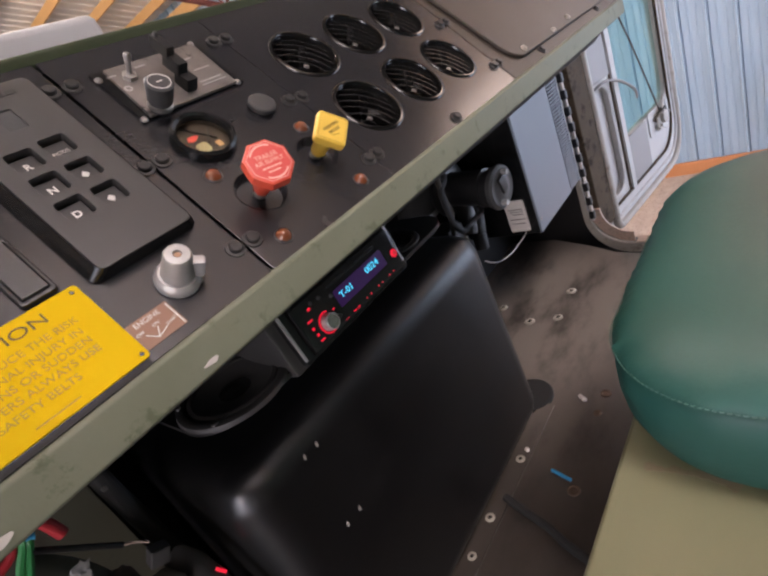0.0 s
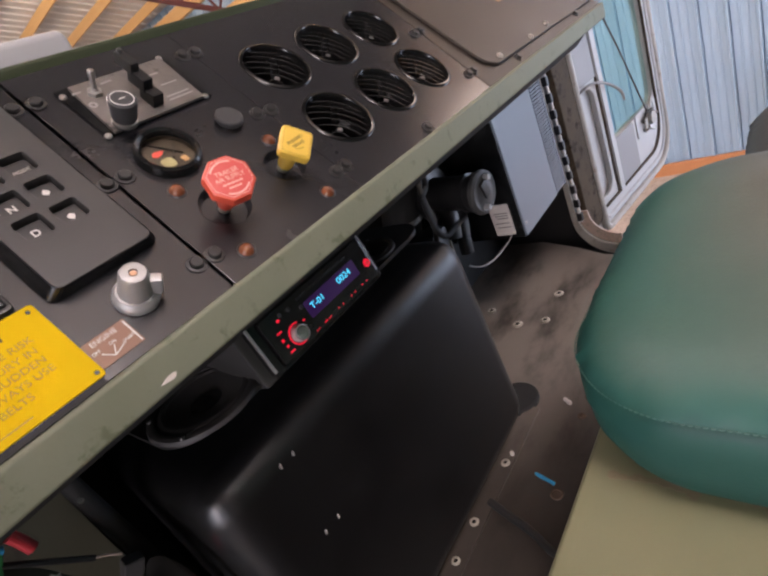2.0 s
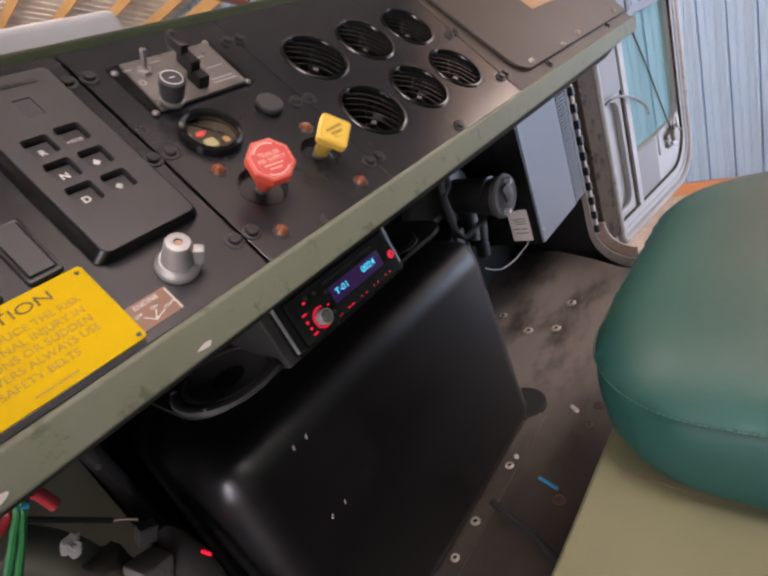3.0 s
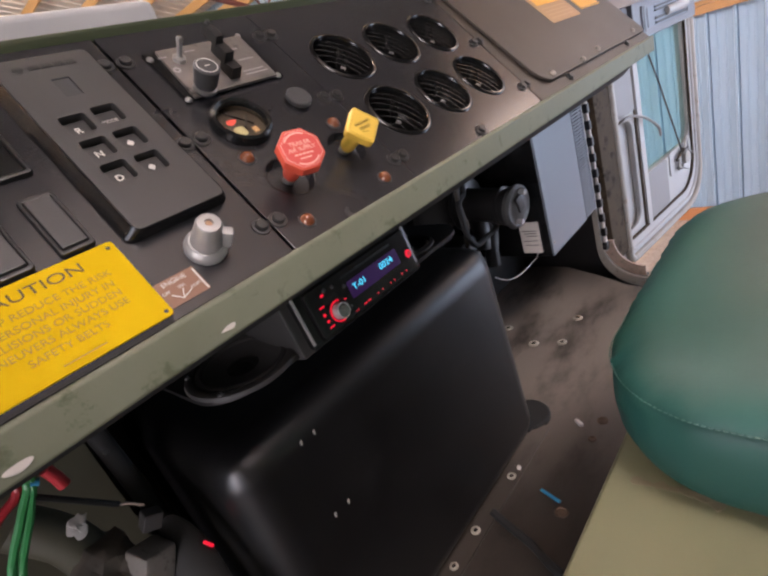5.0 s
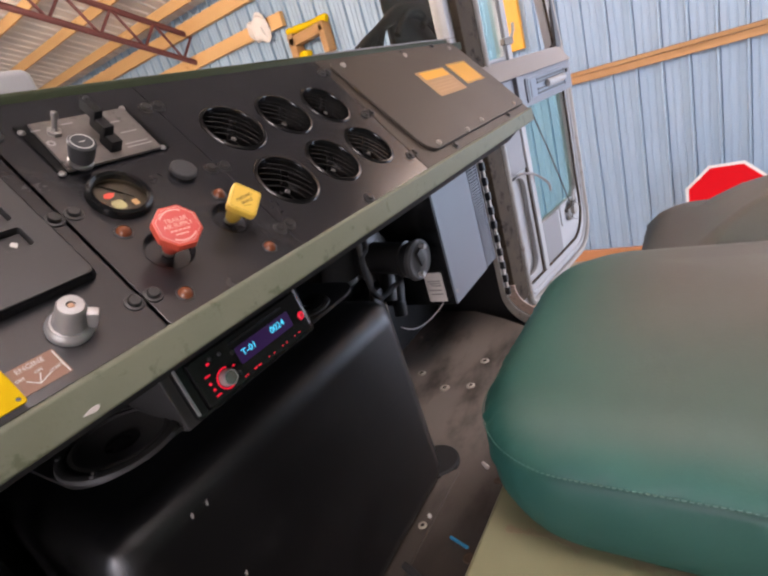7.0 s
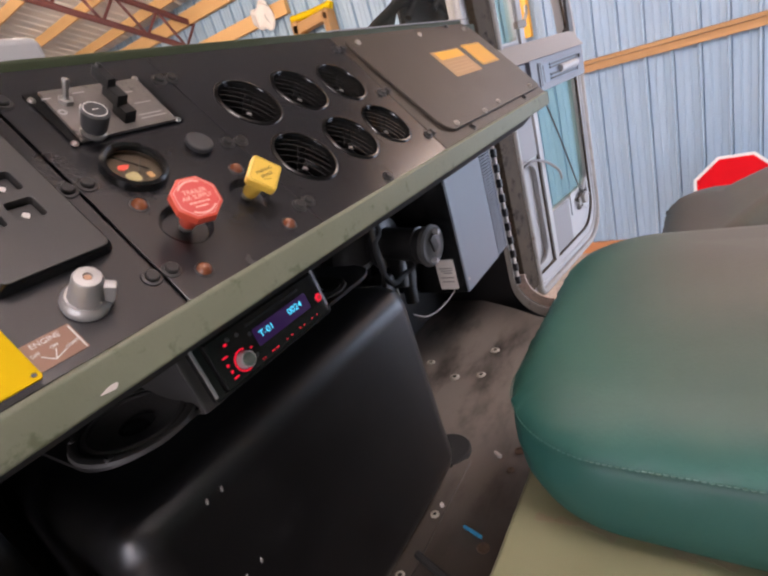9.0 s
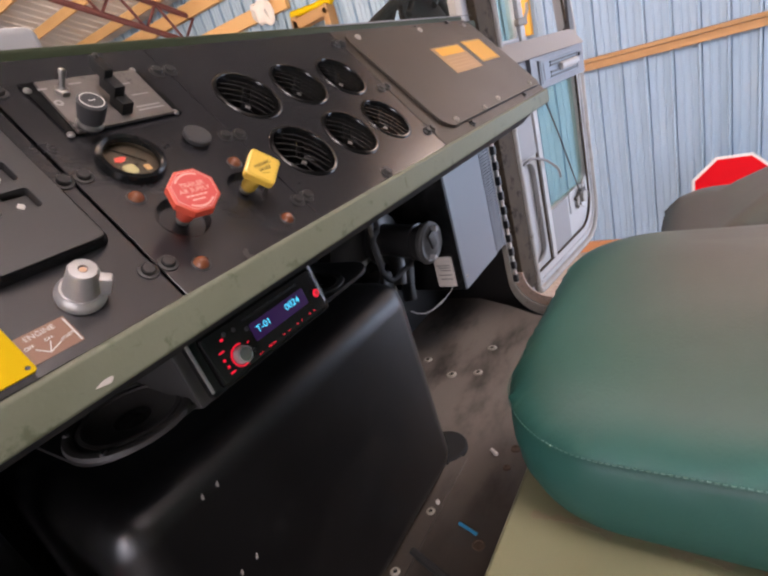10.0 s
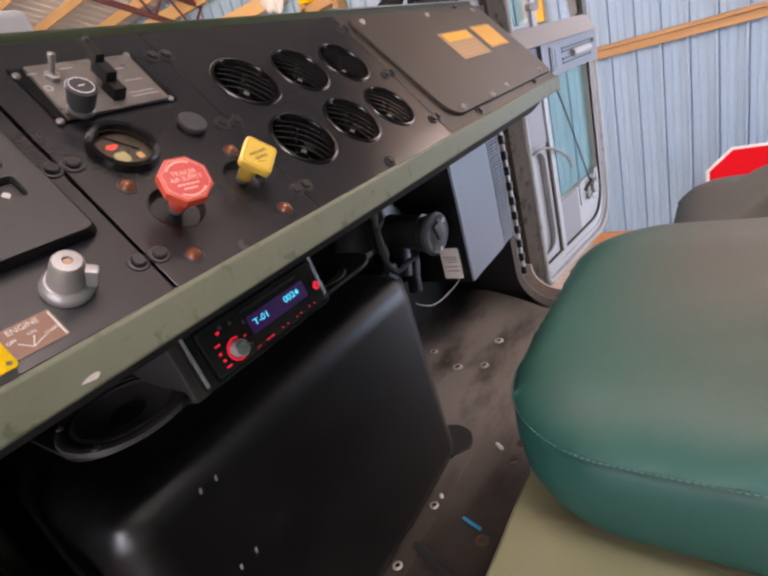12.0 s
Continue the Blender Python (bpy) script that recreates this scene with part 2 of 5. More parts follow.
M_CONE = mat("speaker_cone", (0.03, 0.03, 0.031), (0.04, 0.04, 0.041), 0.6, 0, 30, 300, 0.2, 0.08)
M_SURROUND = mat("speaker_rim", (0.038, 0.036, 0.035), (0.050, 0.047, 0.046), 0.55, 0, 30, 300, 0.2, 0.08)
# white walls; the blue of the daylight on them is mixed into this colour
M_BARN = mat("blue_daylit_sheet_steel", (0.275, 0.385, 0.490), (0.305, 0.415, 0.52), 0.36, 0, 2, 40, 0.03, 0.06)
M_WOOD = mat("raw_pine", (0.58, 0.33, 0.125), (0.66, 0.40, 0.17), 0.7, 0, 3, 60, 0.2, 0.08, (0.44, 0.21, 0.055), 0.62)
M_ROOF = mat("pale_roof_steel", (0.58, 0.54, 0.50), (0.64, 0.60, 0.56), 0.45, 0, 2, 40, 0.03, 0.06)
M_TRUSS = mat("red_oxide_steel", (0.10, 0.028, 0.026), (0.14, 0.04, 0.035), 0.6, 0, 8, 90, 0.1, 0.1)
M_GROUND = mat("pale_gravel", (0.33, 0.255, 0.20), (0.47, 0.38, 0.31), 0.85, 0, 14, 60, 0.6, 0.1, (0.2, 0.16, 0.13), 0.58)
M_KICK = mat("stained_kick_board", (0.42, 0.16, 0.06), (0.5, 0.22, 0.09), 0.7, 0, 3, 60, 0.2, 0.08)
M_STOPRED = mat("stop_sign_red", (0.60, 0.002, 0.006), (0.64, 0.003, 0.008), 0.5, 0, 6, 60, 0, 0.05, spec=0.2)
M_CABPAINT = mat("cab_grey_green_paint", (0.12, 0.125, 0.09), (0.15, 0.155, 0.115), 0.55, 0, 6, 160, 0.1, 0.1)
M_PALEGREY = mat("pale_grey_plastic", (0.31, 0.305, 0.30), (0.36, 0.355, 0.35), 0.5, 0, 7, 160, 0.05, 0.06)
M_BLUE = mat("blue_plastic", (0.03, 0.28, 0.52), (0.04, 0.33, 0.58), 0.4, 0, 30, 300, 0, 0.05)
M_REDWIRE = mat("red_insulation", (0.42, 0.02, 0.03), (0.5, 0.03, 0.04), 0.4, 0, 30, 300, 0, 0.05)
M_GREENWIRE = mat("green_insulation", (0.03, 0.26, 0.07), (0.04, 0.32, 0.1), 0.4, 0, 30, 300, 0, 0.05)
M_LCD = glow("lcd_violet", (0.040, 0.006, 0.085), 0.30)
M_CYAN = glow("lcd_cyan", (0.05, 0.62, 0.85), 1.0)
M_LEDRED = glow("red_backlight", (0.8, 0.008, 0.03), 0.75)
M_LAMP = glow("lamp_diffuser", (1.0, 0.92, 0.8), 6.0)
M_WINDSHIELD = glass("windshield_glass", (0.93, 0.90, 0.80))
# darker copy of the olive paint, the footwell's shade put into its colour
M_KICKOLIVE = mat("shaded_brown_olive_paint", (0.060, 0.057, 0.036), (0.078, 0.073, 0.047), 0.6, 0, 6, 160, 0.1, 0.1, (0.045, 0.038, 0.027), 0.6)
M_RELAY = mat("dusty_beige_plastic", (0.17, 0.155, 0.14), (0.23, 0.212, 0.19), 0.6, 0, 25, 200, 0.15, 0.08, (0.11, 0.095, 0.08), 0.58)
M_CATCH = mat("brown_cast_metal", (0.13, 0.105, 0.082), (0.19, 0.155, 0.125), 0.5, 0.2, 30, 200, 0.2, 0.1)
M_BEZEL = mat("deep_black_gloss", (0.004, 0.004, 0.004), (0.006, 0.006, 0.006), 0.14, 0, 14, 300, 0.02, 0.04, spec=0.4)
M_RIVET = mat("dull_pale_zinc", (0.38, 0.345, 0.285), (0.50, 0.46, 0.39), 0.5, 0.15, 60, 500, 0.2, 0.1)
M_RIM = mat("dusty_grey_rim", (0.030, 0.0285, 0.028), (0.042, 0.040, 0.0385), 0.6, 0, 30, 300, 0.2, 0.08)
M_DIAL = mat("dark_brown_dial", (0.030, 0.022, 0.016), (0.045, 0.033, 0.024), 0.5, 0, 40, 300, 0.05, 0.05)
M_RUST = mat("rusty_brown_plug", (0.085, 0.052, 0.032), (0.15, 0.10, 0.07), 0.6, 0, 60, 300, 0.3, 0.1)
M_SPUNFACE = mat("spun_knob_face", (0.42, 0.41, 0.39), (0.50, 0.49, 0.47), 0.25, 0.9, 20, 400, 0.1, 0.06)


def grained(name, pale, dark, across, along):
    """Sawn wood whose grain runs along its y axis, with dark streaks."""
    m = mat(name, pale, dark, 0.65, 0, 3, 60, 0.0, 0.08)
    nt = m.node_tree
    co, mp = nt.nodes.new("ShaderNodeTexCoord"), nt.nodes.new("ShaderNodeMapping")
    mp.inputs["Scale"].default_value = (across, along, across)
    nt.links.new(co.outputs["Object"], mp.inputs["Vector"])
    for n in nt.nodes:
        if n.type == "TEX_NOISE":
            nt.links.new(mp.outputs["Vector"], n.inputs["Vector"])
    return m


M_GIRT = grained("sawn_pine_girt", (0.52, 0.29, 0.115), (0.25, 0.125, 0.045), 14, 0.35)


def scuffed_floor():
    """Dark floor sheet: long pale scuffs, strongest in a painted pool of door light, darker trodden stains and fine
    grit.
    """
    m = mat("worn_black_floor", (0.029, 0.023, 0.019), (0.050, 0.041, 0.034), 0.36, 0, 5, 160, 0.2, 0.10, (0.020, 0.016, 0.013), 0.62, spec=0.7)
    nt = m.node_tree
    p = nt.nodes["Principled BSDF"]
    base = p.inputs["Base Color"].links[0].from_socket
    co, mp = nt.nodes.new("ShaderNodeTexCoord"), nt.nodes.new("ShaderNodeMapping")
    mp.inputs["Scale"].default_value, mp.inputs["Rotation"].default_value = (1.6, 3.4, 1.0), (0, 0, radians(-35))
    nz, cut, mx = nt.nodes.new("ShaderNodeTexNoise"), nt.nodes.new("ShaderNodeMapRange"), nt.nodes.new("ShaderNodeMix")
    nz.inputs["Scale"].default_value, nz.inputs["Detail"].default_value, nz.inputs["Roughness"].default_value = 2.6, 8, 0.60
    cut.interpolation_type = "SMOOTHSTEP"
    cut.inputs["From Min"].default_value, cut.inputs["From Max"].default_value = 0.28, 0.56
    cut.inputs["To Max"].default_value = 0.95
    mx.data_type = "RGBA"
    mx.inputs["B"].default_value = (0.235, 0.200, 0.172, 1)
    nt.links.new(co.outputs["Object"], mp.inputs["Vector"])
    nt.links.new(mp.outputs["Vector"], nz.inputs["Vector"])
    nt.links.new(nz.outputs["Fac"], cut.inputs["Value"])
    # round pool of door light painted paler, fading outwards
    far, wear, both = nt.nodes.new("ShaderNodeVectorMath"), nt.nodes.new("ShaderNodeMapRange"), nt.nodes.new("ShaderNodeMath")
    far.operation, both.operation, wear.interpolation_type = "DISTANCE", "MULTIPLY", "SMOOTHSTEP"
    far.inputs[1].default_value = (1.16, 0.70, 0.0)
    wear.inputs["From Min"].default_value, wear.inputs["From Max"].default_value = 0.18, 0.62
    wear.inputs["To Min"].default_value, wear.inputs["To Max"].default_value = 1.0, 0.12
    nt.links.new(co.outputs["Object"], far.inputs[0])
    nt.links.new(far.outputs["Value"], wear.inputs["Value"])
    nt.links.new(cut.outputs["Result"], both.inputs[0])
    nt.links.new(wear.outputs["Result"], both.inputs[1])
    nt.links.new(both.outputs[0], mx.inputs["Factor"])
    nt.links.new(base, mx.inputs["A"])
    nt.links.new(mx.outputs["Result"], p.inputs["Base Color"])
    return m


M_FLOOR = scuffed_floor()
M_TEAL = glass("teal_tinted_glass", (0.62, 0.88, 0.865))

# ---- building tools ----


def add_box(bm, x0, x1, y0, y1, z0, z1, bevel=0.0, seg=2, m=None):
    vs = [bm.verts.new((x, y, z)) for x in (x0, x1) for y in (y0, y1) for z in (z0, z1)]
    for f in ((0, 1, 3, 2), (4, 6, 7, 5), (0, 4, 5, 1), (2, 3, 7, 6), (0, 2, 6, 4), (1, 5, 7, 3)):
        bm.faces.new([vs[i] for i in f])
    if bevel:
        es = list({e for v in vs for e in v.link_edges})
        made = bmesh.ops.bevel(bm, geom=es, offset=bevel, segments=seg, profile=0.5, affect="EDGES")
        vs = list({v for f in made["faces"] for v in f.verts} | {v for v in vs if v.is_valid})
    if m is not None:
        bmesh.ops.transform(bm, matrix=m, verts=[v for v in vs if v.is_valid])
    return bm


def box(*a, **k):
    return add_box(bmesh.new(), *a, **k)


def lathe(profile, n=32, m=None, bm=None):
    """A turned body round z from (radius, height) pairs."""
    bm = bm or bmesh.new()
    rings = []
    for r, z in profile:
        if r < 1e-6:
            rings.append([bm.verts.new((0, 0, z))])
        else:
            rings.append([bm.verts.new((r * math.cos(6.2832 * i / n), r * math.sin(6.2832 * i / n), z)) for i in range(n)])
    for a, b in zip(rings, rings[1:]):
        for i in range(n):
            j = (i + 1) % n
            if len(a) == 1 and len(b) > 1:
                bm.faces.new((a[0], b[i], b[j]))
            elif len(b) == 1 and len(a) > 1:
                bm.faces.new((a[i], a[j], b[0]))
            elif len(a) > 1:
                bm.faces.new((a[i], a[j], b[j], b[i]))
    if m is not None:
        bmesh.ops.transform(bm, matrix=m, verts=[v for r in rings for v in r])
    return bm


def tube(points, r, n=10, closed=False, bm=None):
    """A round bar along points."""
    bm = bm or bmesh.new()
    pts = [Vector(p) for p in points]
    rings = []
    for i, p in enumerate(pts):
        a = pts[i - 1] if (i or closed) else p
        b = pts[(i + 1) % len(pts)] if (i < len(pts) - 1 or closed) else p
        d = (b - a).normalized()
        side = d.cross(Vector((0.31, 0.17, 0.94))).normalized()
        up = side.cross(d)
        rings.append([bm.verts.new(p + r * (math.cos(6.2832 * k / n) * side + math.sin(6.2832 * k / n) * up)) for k in range(n)])
    pairs = list(zip(rings, rings[1:] + rings[:1])) if closed else list(zip(rings, rings[1:]))
    for a, b in pairs:
        for k in range(n):
            bm.faces.new((a[k], a[(k + 1) % n], b[(k + 1) % n], b[k]))
    if not closed:
        bm.faces.new(rings[0][::-1]), bm.faces.new(rings[-1])
    return bm


def smooth_path(points, steps=8):
    """A soft curve through points."""
    pts = [Vector(p) for p in points]
    out = []
    for i in range(len(pts) - 1):
        p0, p1, p2, p3 = pts[max(i - 1, 0)], pts[i], pts[i + 1], pts[min(i + 2, len(pts) - 1)]
        for k in range(steps):
            t = k / steps
            out.append(0.5 * (2 * p1 + (p2 - p0) * t + (2 * p0 - 5 * p1 + 4 * p2 - p3) * t * t + (3 * p1 - p0 - 3 * p2 + p3) * t ** 3))
    return out + [pts[-1]]


def rounded(x0, x1, y0, y1, r, n=6):
    """Outline of a rectangle with round corners, anticlockwise; r may be four radii."""
    rs = r if isinstance(r, (tuple, list)) else (r, r, r, r)
    out = []
    for (cx, cy, sx, sy, a0), q in zip(((x0, y0, 1, 1, 180), (x1, y0, -1, 1, 270), (x1, y1, -1, -1, 0), (x0, y1, 1, -1, 90)), rs):
        for k in range(n + 1):
            a = radians(a0 + 90 * k / n)
            out.append((cx + sx * q + q * math.cos(a), cy + sy * q + q * math.sin(a)))
    return out


def circle(cx, cy, r, n=36, flat=0.0):
    return [(cx + r * math.cos(6.2832 * i / n + flat), cy + r * math.sin(6.2832 * i / n + flat)) for i in range(n)]


def plate(outer, holes, z0, z1, bevel=0.0):
    """A sheet with holes cut through it, between the heights z0 and z1."""
    bm = bmesh.new()
    edges = []
    for loop in [outer, *holes]:
        vs = [bm.verts.new((x, y, z0)) for x, y in loop]
        edges += [bm.edges.new((vs[i], vs[(i + 1) % len(vs)])) for i in range(len(vs))]
    bmesh.ops.triangle_fill(bm, use_beauty=True, use_dissolve=False, edges=edges, normal=(0, 0, 1))
    made = bmesh.ops.extrude_face_region(bm, geom=bm.faces[:])
    top = [g for g in made["geom"] if isinstance(g, bmesh.types.BMVert)]
    for v in top:
        v.co.z = z1
    bmesh.ops.recalc_face_normals(bm, faces=bm.faces[:])
    if bevel:
        es = [e for e in bm.edges if len(e.link_faces) == 2 and all(abs(v.co.z - z1) < 1e-6 for v in e.verts) and abs(e.link_faces[0].normal.dot(e.link_faces[1].normal)) < 0.3]
        bmesh.ops.bevel(bm, geom=es, offset=bevel, segments=2, profile=0.5, affect="EDGES")
    return bm


def soft_normals(me, angle):
    """Smooth shading in which large flat faces stay flat."""
    me.shade_smooth()
    limit = math.cos(radians(angle))
    nor = [tuple(q.normal) for q in me.polygons]
    area = [max(q.area, 1e-12) for q in me.polygons]
    near = [[] for _ in me.vertices]
    for q in me.polygons:
        for v in q.vertices:
            near[v].append(q.index)
    out = []
    for q in me.polygons:
        a, b, c = nor[q.index]
        for v in q.vertices:
            sx = sy = sz = 0.0
            for k in near[v]:
                x, y, z = nor[k]
                if a * x + b * y + c * z > limit:
                    w = area[k]
                    sx, sy, sz = sx + w * x, sy + w * y, sz + w * z
            out.append((sx, sy, sz))
    me.normals_split_custom_set([Vector(n).normalized() for n in out])


def mesh_of(name, bm, material, smooth=40):
    me = bpy.data.meshes.new(name)
    bmesh.ops.recalc_face_normals(bm, faces=bm.faces[:])
    bm.to_mesh(me)
    bm.free()
    if material:
        me.materials.append(material)
    if smooth and len(me.polygons) < 6000:
        soft_normals(me, smooth)
    return me


def part(name, bm, material, parent, label="", m=None):
    ob = new(name, mesh_of(name, bm, material))
    ob.parent = parent
    if m is not None:
        ob.matrix_basis = m
    return tagged(ob, label)


def thing(name, m, label, category, group="", kind=""):
    ob = new(name)
    ob.empty_display_size = 0.02
    ob.matrix_basis = m
    return tagged(ob, label, category, group, kind)


def solid(name, bm, material, label, category, group="", kind="", m=None):
    ob = new(name, mesh_of(name, bm, material))
    if m is not None:
        ob.matrix_basis = m
    return tagged(ob, label, category, group, kind)


def text_mesh(name, text, size, material, stretch=1.0, align="CENTER", bold=0.0):
    cu = bpy.data.curves.new(name, "FONT")
    cu.body, cu.size, cu.align_x, cu.align_y, cu.extrude, cu.offset = text, size, align, "CENTER", 0.00015, bold
    ob = new(name, cu)
    bpy.context.view_layer.update()
    me = bpy.data.meshes.new_from_object(ob.evaluated_get(bpy.context.evaluated_depsgraph_get()))
    bpy.data.objects.remove(ob)
    bpy.data.curves.remove(cu)
    me.name = name
    me.transform(Matrix.Diagonal((stretch, 1, 1, 1)))
    me.materials.clear()
    me.materials.append(material)
    return me


def text(name, body, size, material, parent, m, stretch=1.0, align="CENTER", bold=0.0):
    ob = new(name, text_mesh(name, body, size, material, stretch, align, bold))
    ob.parent, ob.matrix_basis = parent, m
    return ob


DASH = Matrix.Translation((0, 0.395, 0.726)) @ Matrix.Rotation(radians(50), 4, "X")


def on_dash(x, s, h=0.0, turn=0.0):
    """A pose on the dash panels: x along them, s up the slope, h off the face."""
    return DASH @ pose(x, s, h, 0, 0, turn)

# ---- barn ----
GROUND = -1.59
bm = box(-60, 60, -60, 60, GROUND - 0.3, GROUND)
solid("ground", bm, M_GROUND, "pale pinkish gravel floor inside and outside the barn", "ground", kind="structure")


def ribbed(length, height_at, spacing=0.2286):
    """Sheet steel: x along the wall, z up, ribs proud towards -y. height_at(x) gives the top."""
    bm = bmesh.new()
    prof = []
    n = int(length / spacing)
    for i in range(n):
        x = i * spacing
        prof += [(x, 0), (x + 0.008, -0.036), (x + 0.026, -0.036), (x + 0.032, 0), (x + 0.033, 0.024), (x + 0.040, 0.024), (x + 0.041, 0), (x + 0.092, 0), (x + 0.102, -0.009), (x + 0.109, -0.009), (x + 0.117, 0), (x + 0.156, 0), (x + 0.166, -0.009), (x + 0.173, -0.009), (x + 0.181, 0)]
    prof.append((length, 0))
    rows = [(bm.verts.new((x, y, 0)), bm.verts.new((x, y, height_at(x)))) for x, y in prof]
    for a, b in zip(rows, rows[1:]):
        bm.faces.new((a[0], b[0], b[1], a[1]))
    back = [(bm.verts.new((x, 0.05, 0)), bm.verts.new((x, 0.05, height_at(x)))) for x in (0, length)]
    bm.faces.new((back[0][0], back[0][1], back[1][1], back[1][0]))
    for i, k in ((0, 0), (-1, 1)):
        bm.faces.new((rows[i][0], rows[i][1], back[k][1], back[k][0]))
    return bm


EAVE, EAST, WEST, SOUTH, NORTH, PITCH = 3.0, 6.0, -7.0, -9.0, 14.0, 0.34
RIDGE_X = (EAST + WEST) / 2
solid("wall_east", ribbed(NORTH + 2.2, lambda x: EAVE - GROUND), M_BARN, "white ribbed sheet-steel barn wall with bluish daylight in its colour", "wall", kind="structure", m=pose(EAST, NORTH + 0.089, GROUND, 0, 0, -90))
# beyond it, out of view, an open doorway added for light from y -7.6 to -2.2
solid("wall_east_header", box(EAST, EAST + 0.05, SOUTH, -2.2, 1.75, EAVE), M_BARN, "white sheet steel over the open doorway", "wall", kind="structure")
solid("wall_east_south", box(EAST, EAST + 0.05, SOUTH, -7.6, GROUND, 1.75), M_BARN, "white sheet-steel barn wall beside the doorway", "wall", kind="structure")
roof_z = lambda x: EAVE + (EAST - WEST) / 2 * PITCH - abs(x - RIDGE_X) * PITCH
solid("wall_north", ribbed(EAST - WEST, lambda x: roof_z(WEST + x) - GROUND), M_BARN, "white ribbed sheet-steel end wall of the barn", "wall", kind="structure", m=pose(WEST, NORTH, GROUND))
# the next two walls are unseen; their doorways are added to let daylight in
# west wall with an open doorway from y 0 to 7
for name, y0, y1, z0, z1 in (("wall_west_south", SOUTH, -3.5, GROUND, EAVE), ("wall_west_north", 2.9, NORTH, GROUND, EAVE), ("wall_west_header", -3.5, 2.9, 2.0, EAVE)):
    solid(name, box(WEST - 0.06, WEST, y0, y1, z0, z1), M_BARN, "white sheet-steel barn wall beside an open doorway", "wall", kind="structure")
# south wall with an open doorway from x -3 to 6
for name, x0, x1, z0, z1 in (("wall_south_west", WEST, -3.0, GROUND, EAVE + 1.2), ("wall_south_header", -3.0, EAST, 2.2, EAVE + 2.2)):
    solid(name, box(x0, x1, SOUTH - 0.06, SOUTH, z0, z1), M_BARN, "white sheet-steel barn end wall over an open doorway", "wall", kind="structure")


def roof_slope(side):
    """Ribbed roof sheet of one slope, ribs down the slope."""
    bm = bmesh.new()
    ys = []
    y = SOUTH
    while y < NORTH:
        ys += [(y, 0), (y + 0.008, -0.02), (y + 0.03, -0.02), (y + 0.038, 0)]
        y += 0.2286
    ys.append((NORTH, 0))
    xe = EAST if side > 0 else WEST
    rows = [(bm.verts.new((RIDGE_X, y, roof_z(RIDGE_X) + dz)), bm.verts.new((xe, y, roof_z(xe) + dz))) for y, dz in ys]
    for a, b in zip(rows, rows[1:]):
        bm.faces.new((a[0], a[1], b[1], b[0]))
    top = [(bm.verts.new((RIDGE_X, y, roof_z(RIDGE_X) + 0.08)), bm.verts.new((xe, y, roof_z(xe) + 0.08))) for y in (SOUTH, NORTH)]
    bm.faces.new((top[0][0], top[1][0], top[1][1], top[0][1]))
    return bm


solid("ceiling_east_slope", roof_slope(1), M_ROOF, "pale ribbed steel roof sheet of the barn", "ceiling", kind="structure")
solid("ceiling_west_slope", roof_slope(-1), M_ROOF, "pale ribbed steel roof sheet of the barn", "ceiling", kind="structure")
x = 5.63
while x > WEST:
    if abs(x - RIDGE_X) > 0.1:
        zt = roof_z(x) - 0.03
        solid("purlin", box(x - 0.02, x + 0.02, SOUTH, NORTH, zt - 0.14, zt, 0.003, 1), M_WOOD, "raw orange pine purlin under the roof sheets", "purlin", "roof purlins", "structure")
    x -= 0.665
solid("girt", box(EAST - 0.065, EAST - 0.022, -2.2, NORTH, 0.474, 0.549, 0.003, 1), M_GIRT, "raw pine girt nailed across the barn wall", "girt", kind="structure")
solid("girt_ledge", box(EAST - 0.082, EAST - 0.022, -2.2, NORTH, 0.553, 0.592, 0.004, 1), M_GIRT, "raw pine strip along the top of the girt", "girt", kind="structure")
solid("kick_board", box(EAST - 0.07, EAST - 0.022, -2.2, NORTH, GROUND, GROUND + 0.13, 0.003, 1), M_KICK, "stained wooden kick board along the foot of the barn wall", "board", kind="structure")
solid("eave_plate", box(EAST - 0.11, EAST - 0.03, -2.2, NORTH, 2.68, 2.87, 0.003, 1), M_WOOD, "raw pine plate under the roof edge", "plate", kind="structure")
solid("eave_girt", box(EAST - 0.1, EAST - 0.022, 4.75, NORTH, 2.22, 2.4, 0.003, 1), M_WOOD, "raw pine plate along the eave of the wall", "girt", kind="structure")


def roof_truss(y, name="roof_truss"):
    t = thing(name, pose(0, y, 0), "dark red steel lattice truss under the barn roof", "truss")
    for side in (1, -1):
        xe = EAST if side > 0 else WEST
        f = lambda s: RIDGE_X + (xe - RIDGE_X) * s
        for name, drop in (("lower_chord", 0.73), ("upper_chord", 0.315)):
            part(name, tube([(f(0.0), 0, roof_z(f(0)) - drop), (f(0.995), 0, roof_z(f(0.995)) - drop)], 0.042, 8), M_TRUSS, t)
        n = 11
        for i in range(n):
            a, b, c = i / n, (i + 0.5) / n, (i + 1) / n
            part("web", tube([(f(a), 0, roof_z(f(a)) - 0.315), (f(b), 0, roof_z(f(b)) - 0.73)], 0.022, 6), M_TRUSS, t)
            part("web", tube([(f(b), 0, roof_z(f(b)) - 0.73), (f(c), 0, roof_z(f(c)) - 0.315)], 0.022, 6), M_TRUSS, t)
    return t


roof_truss(6.7)
roof_truss(-3.0)
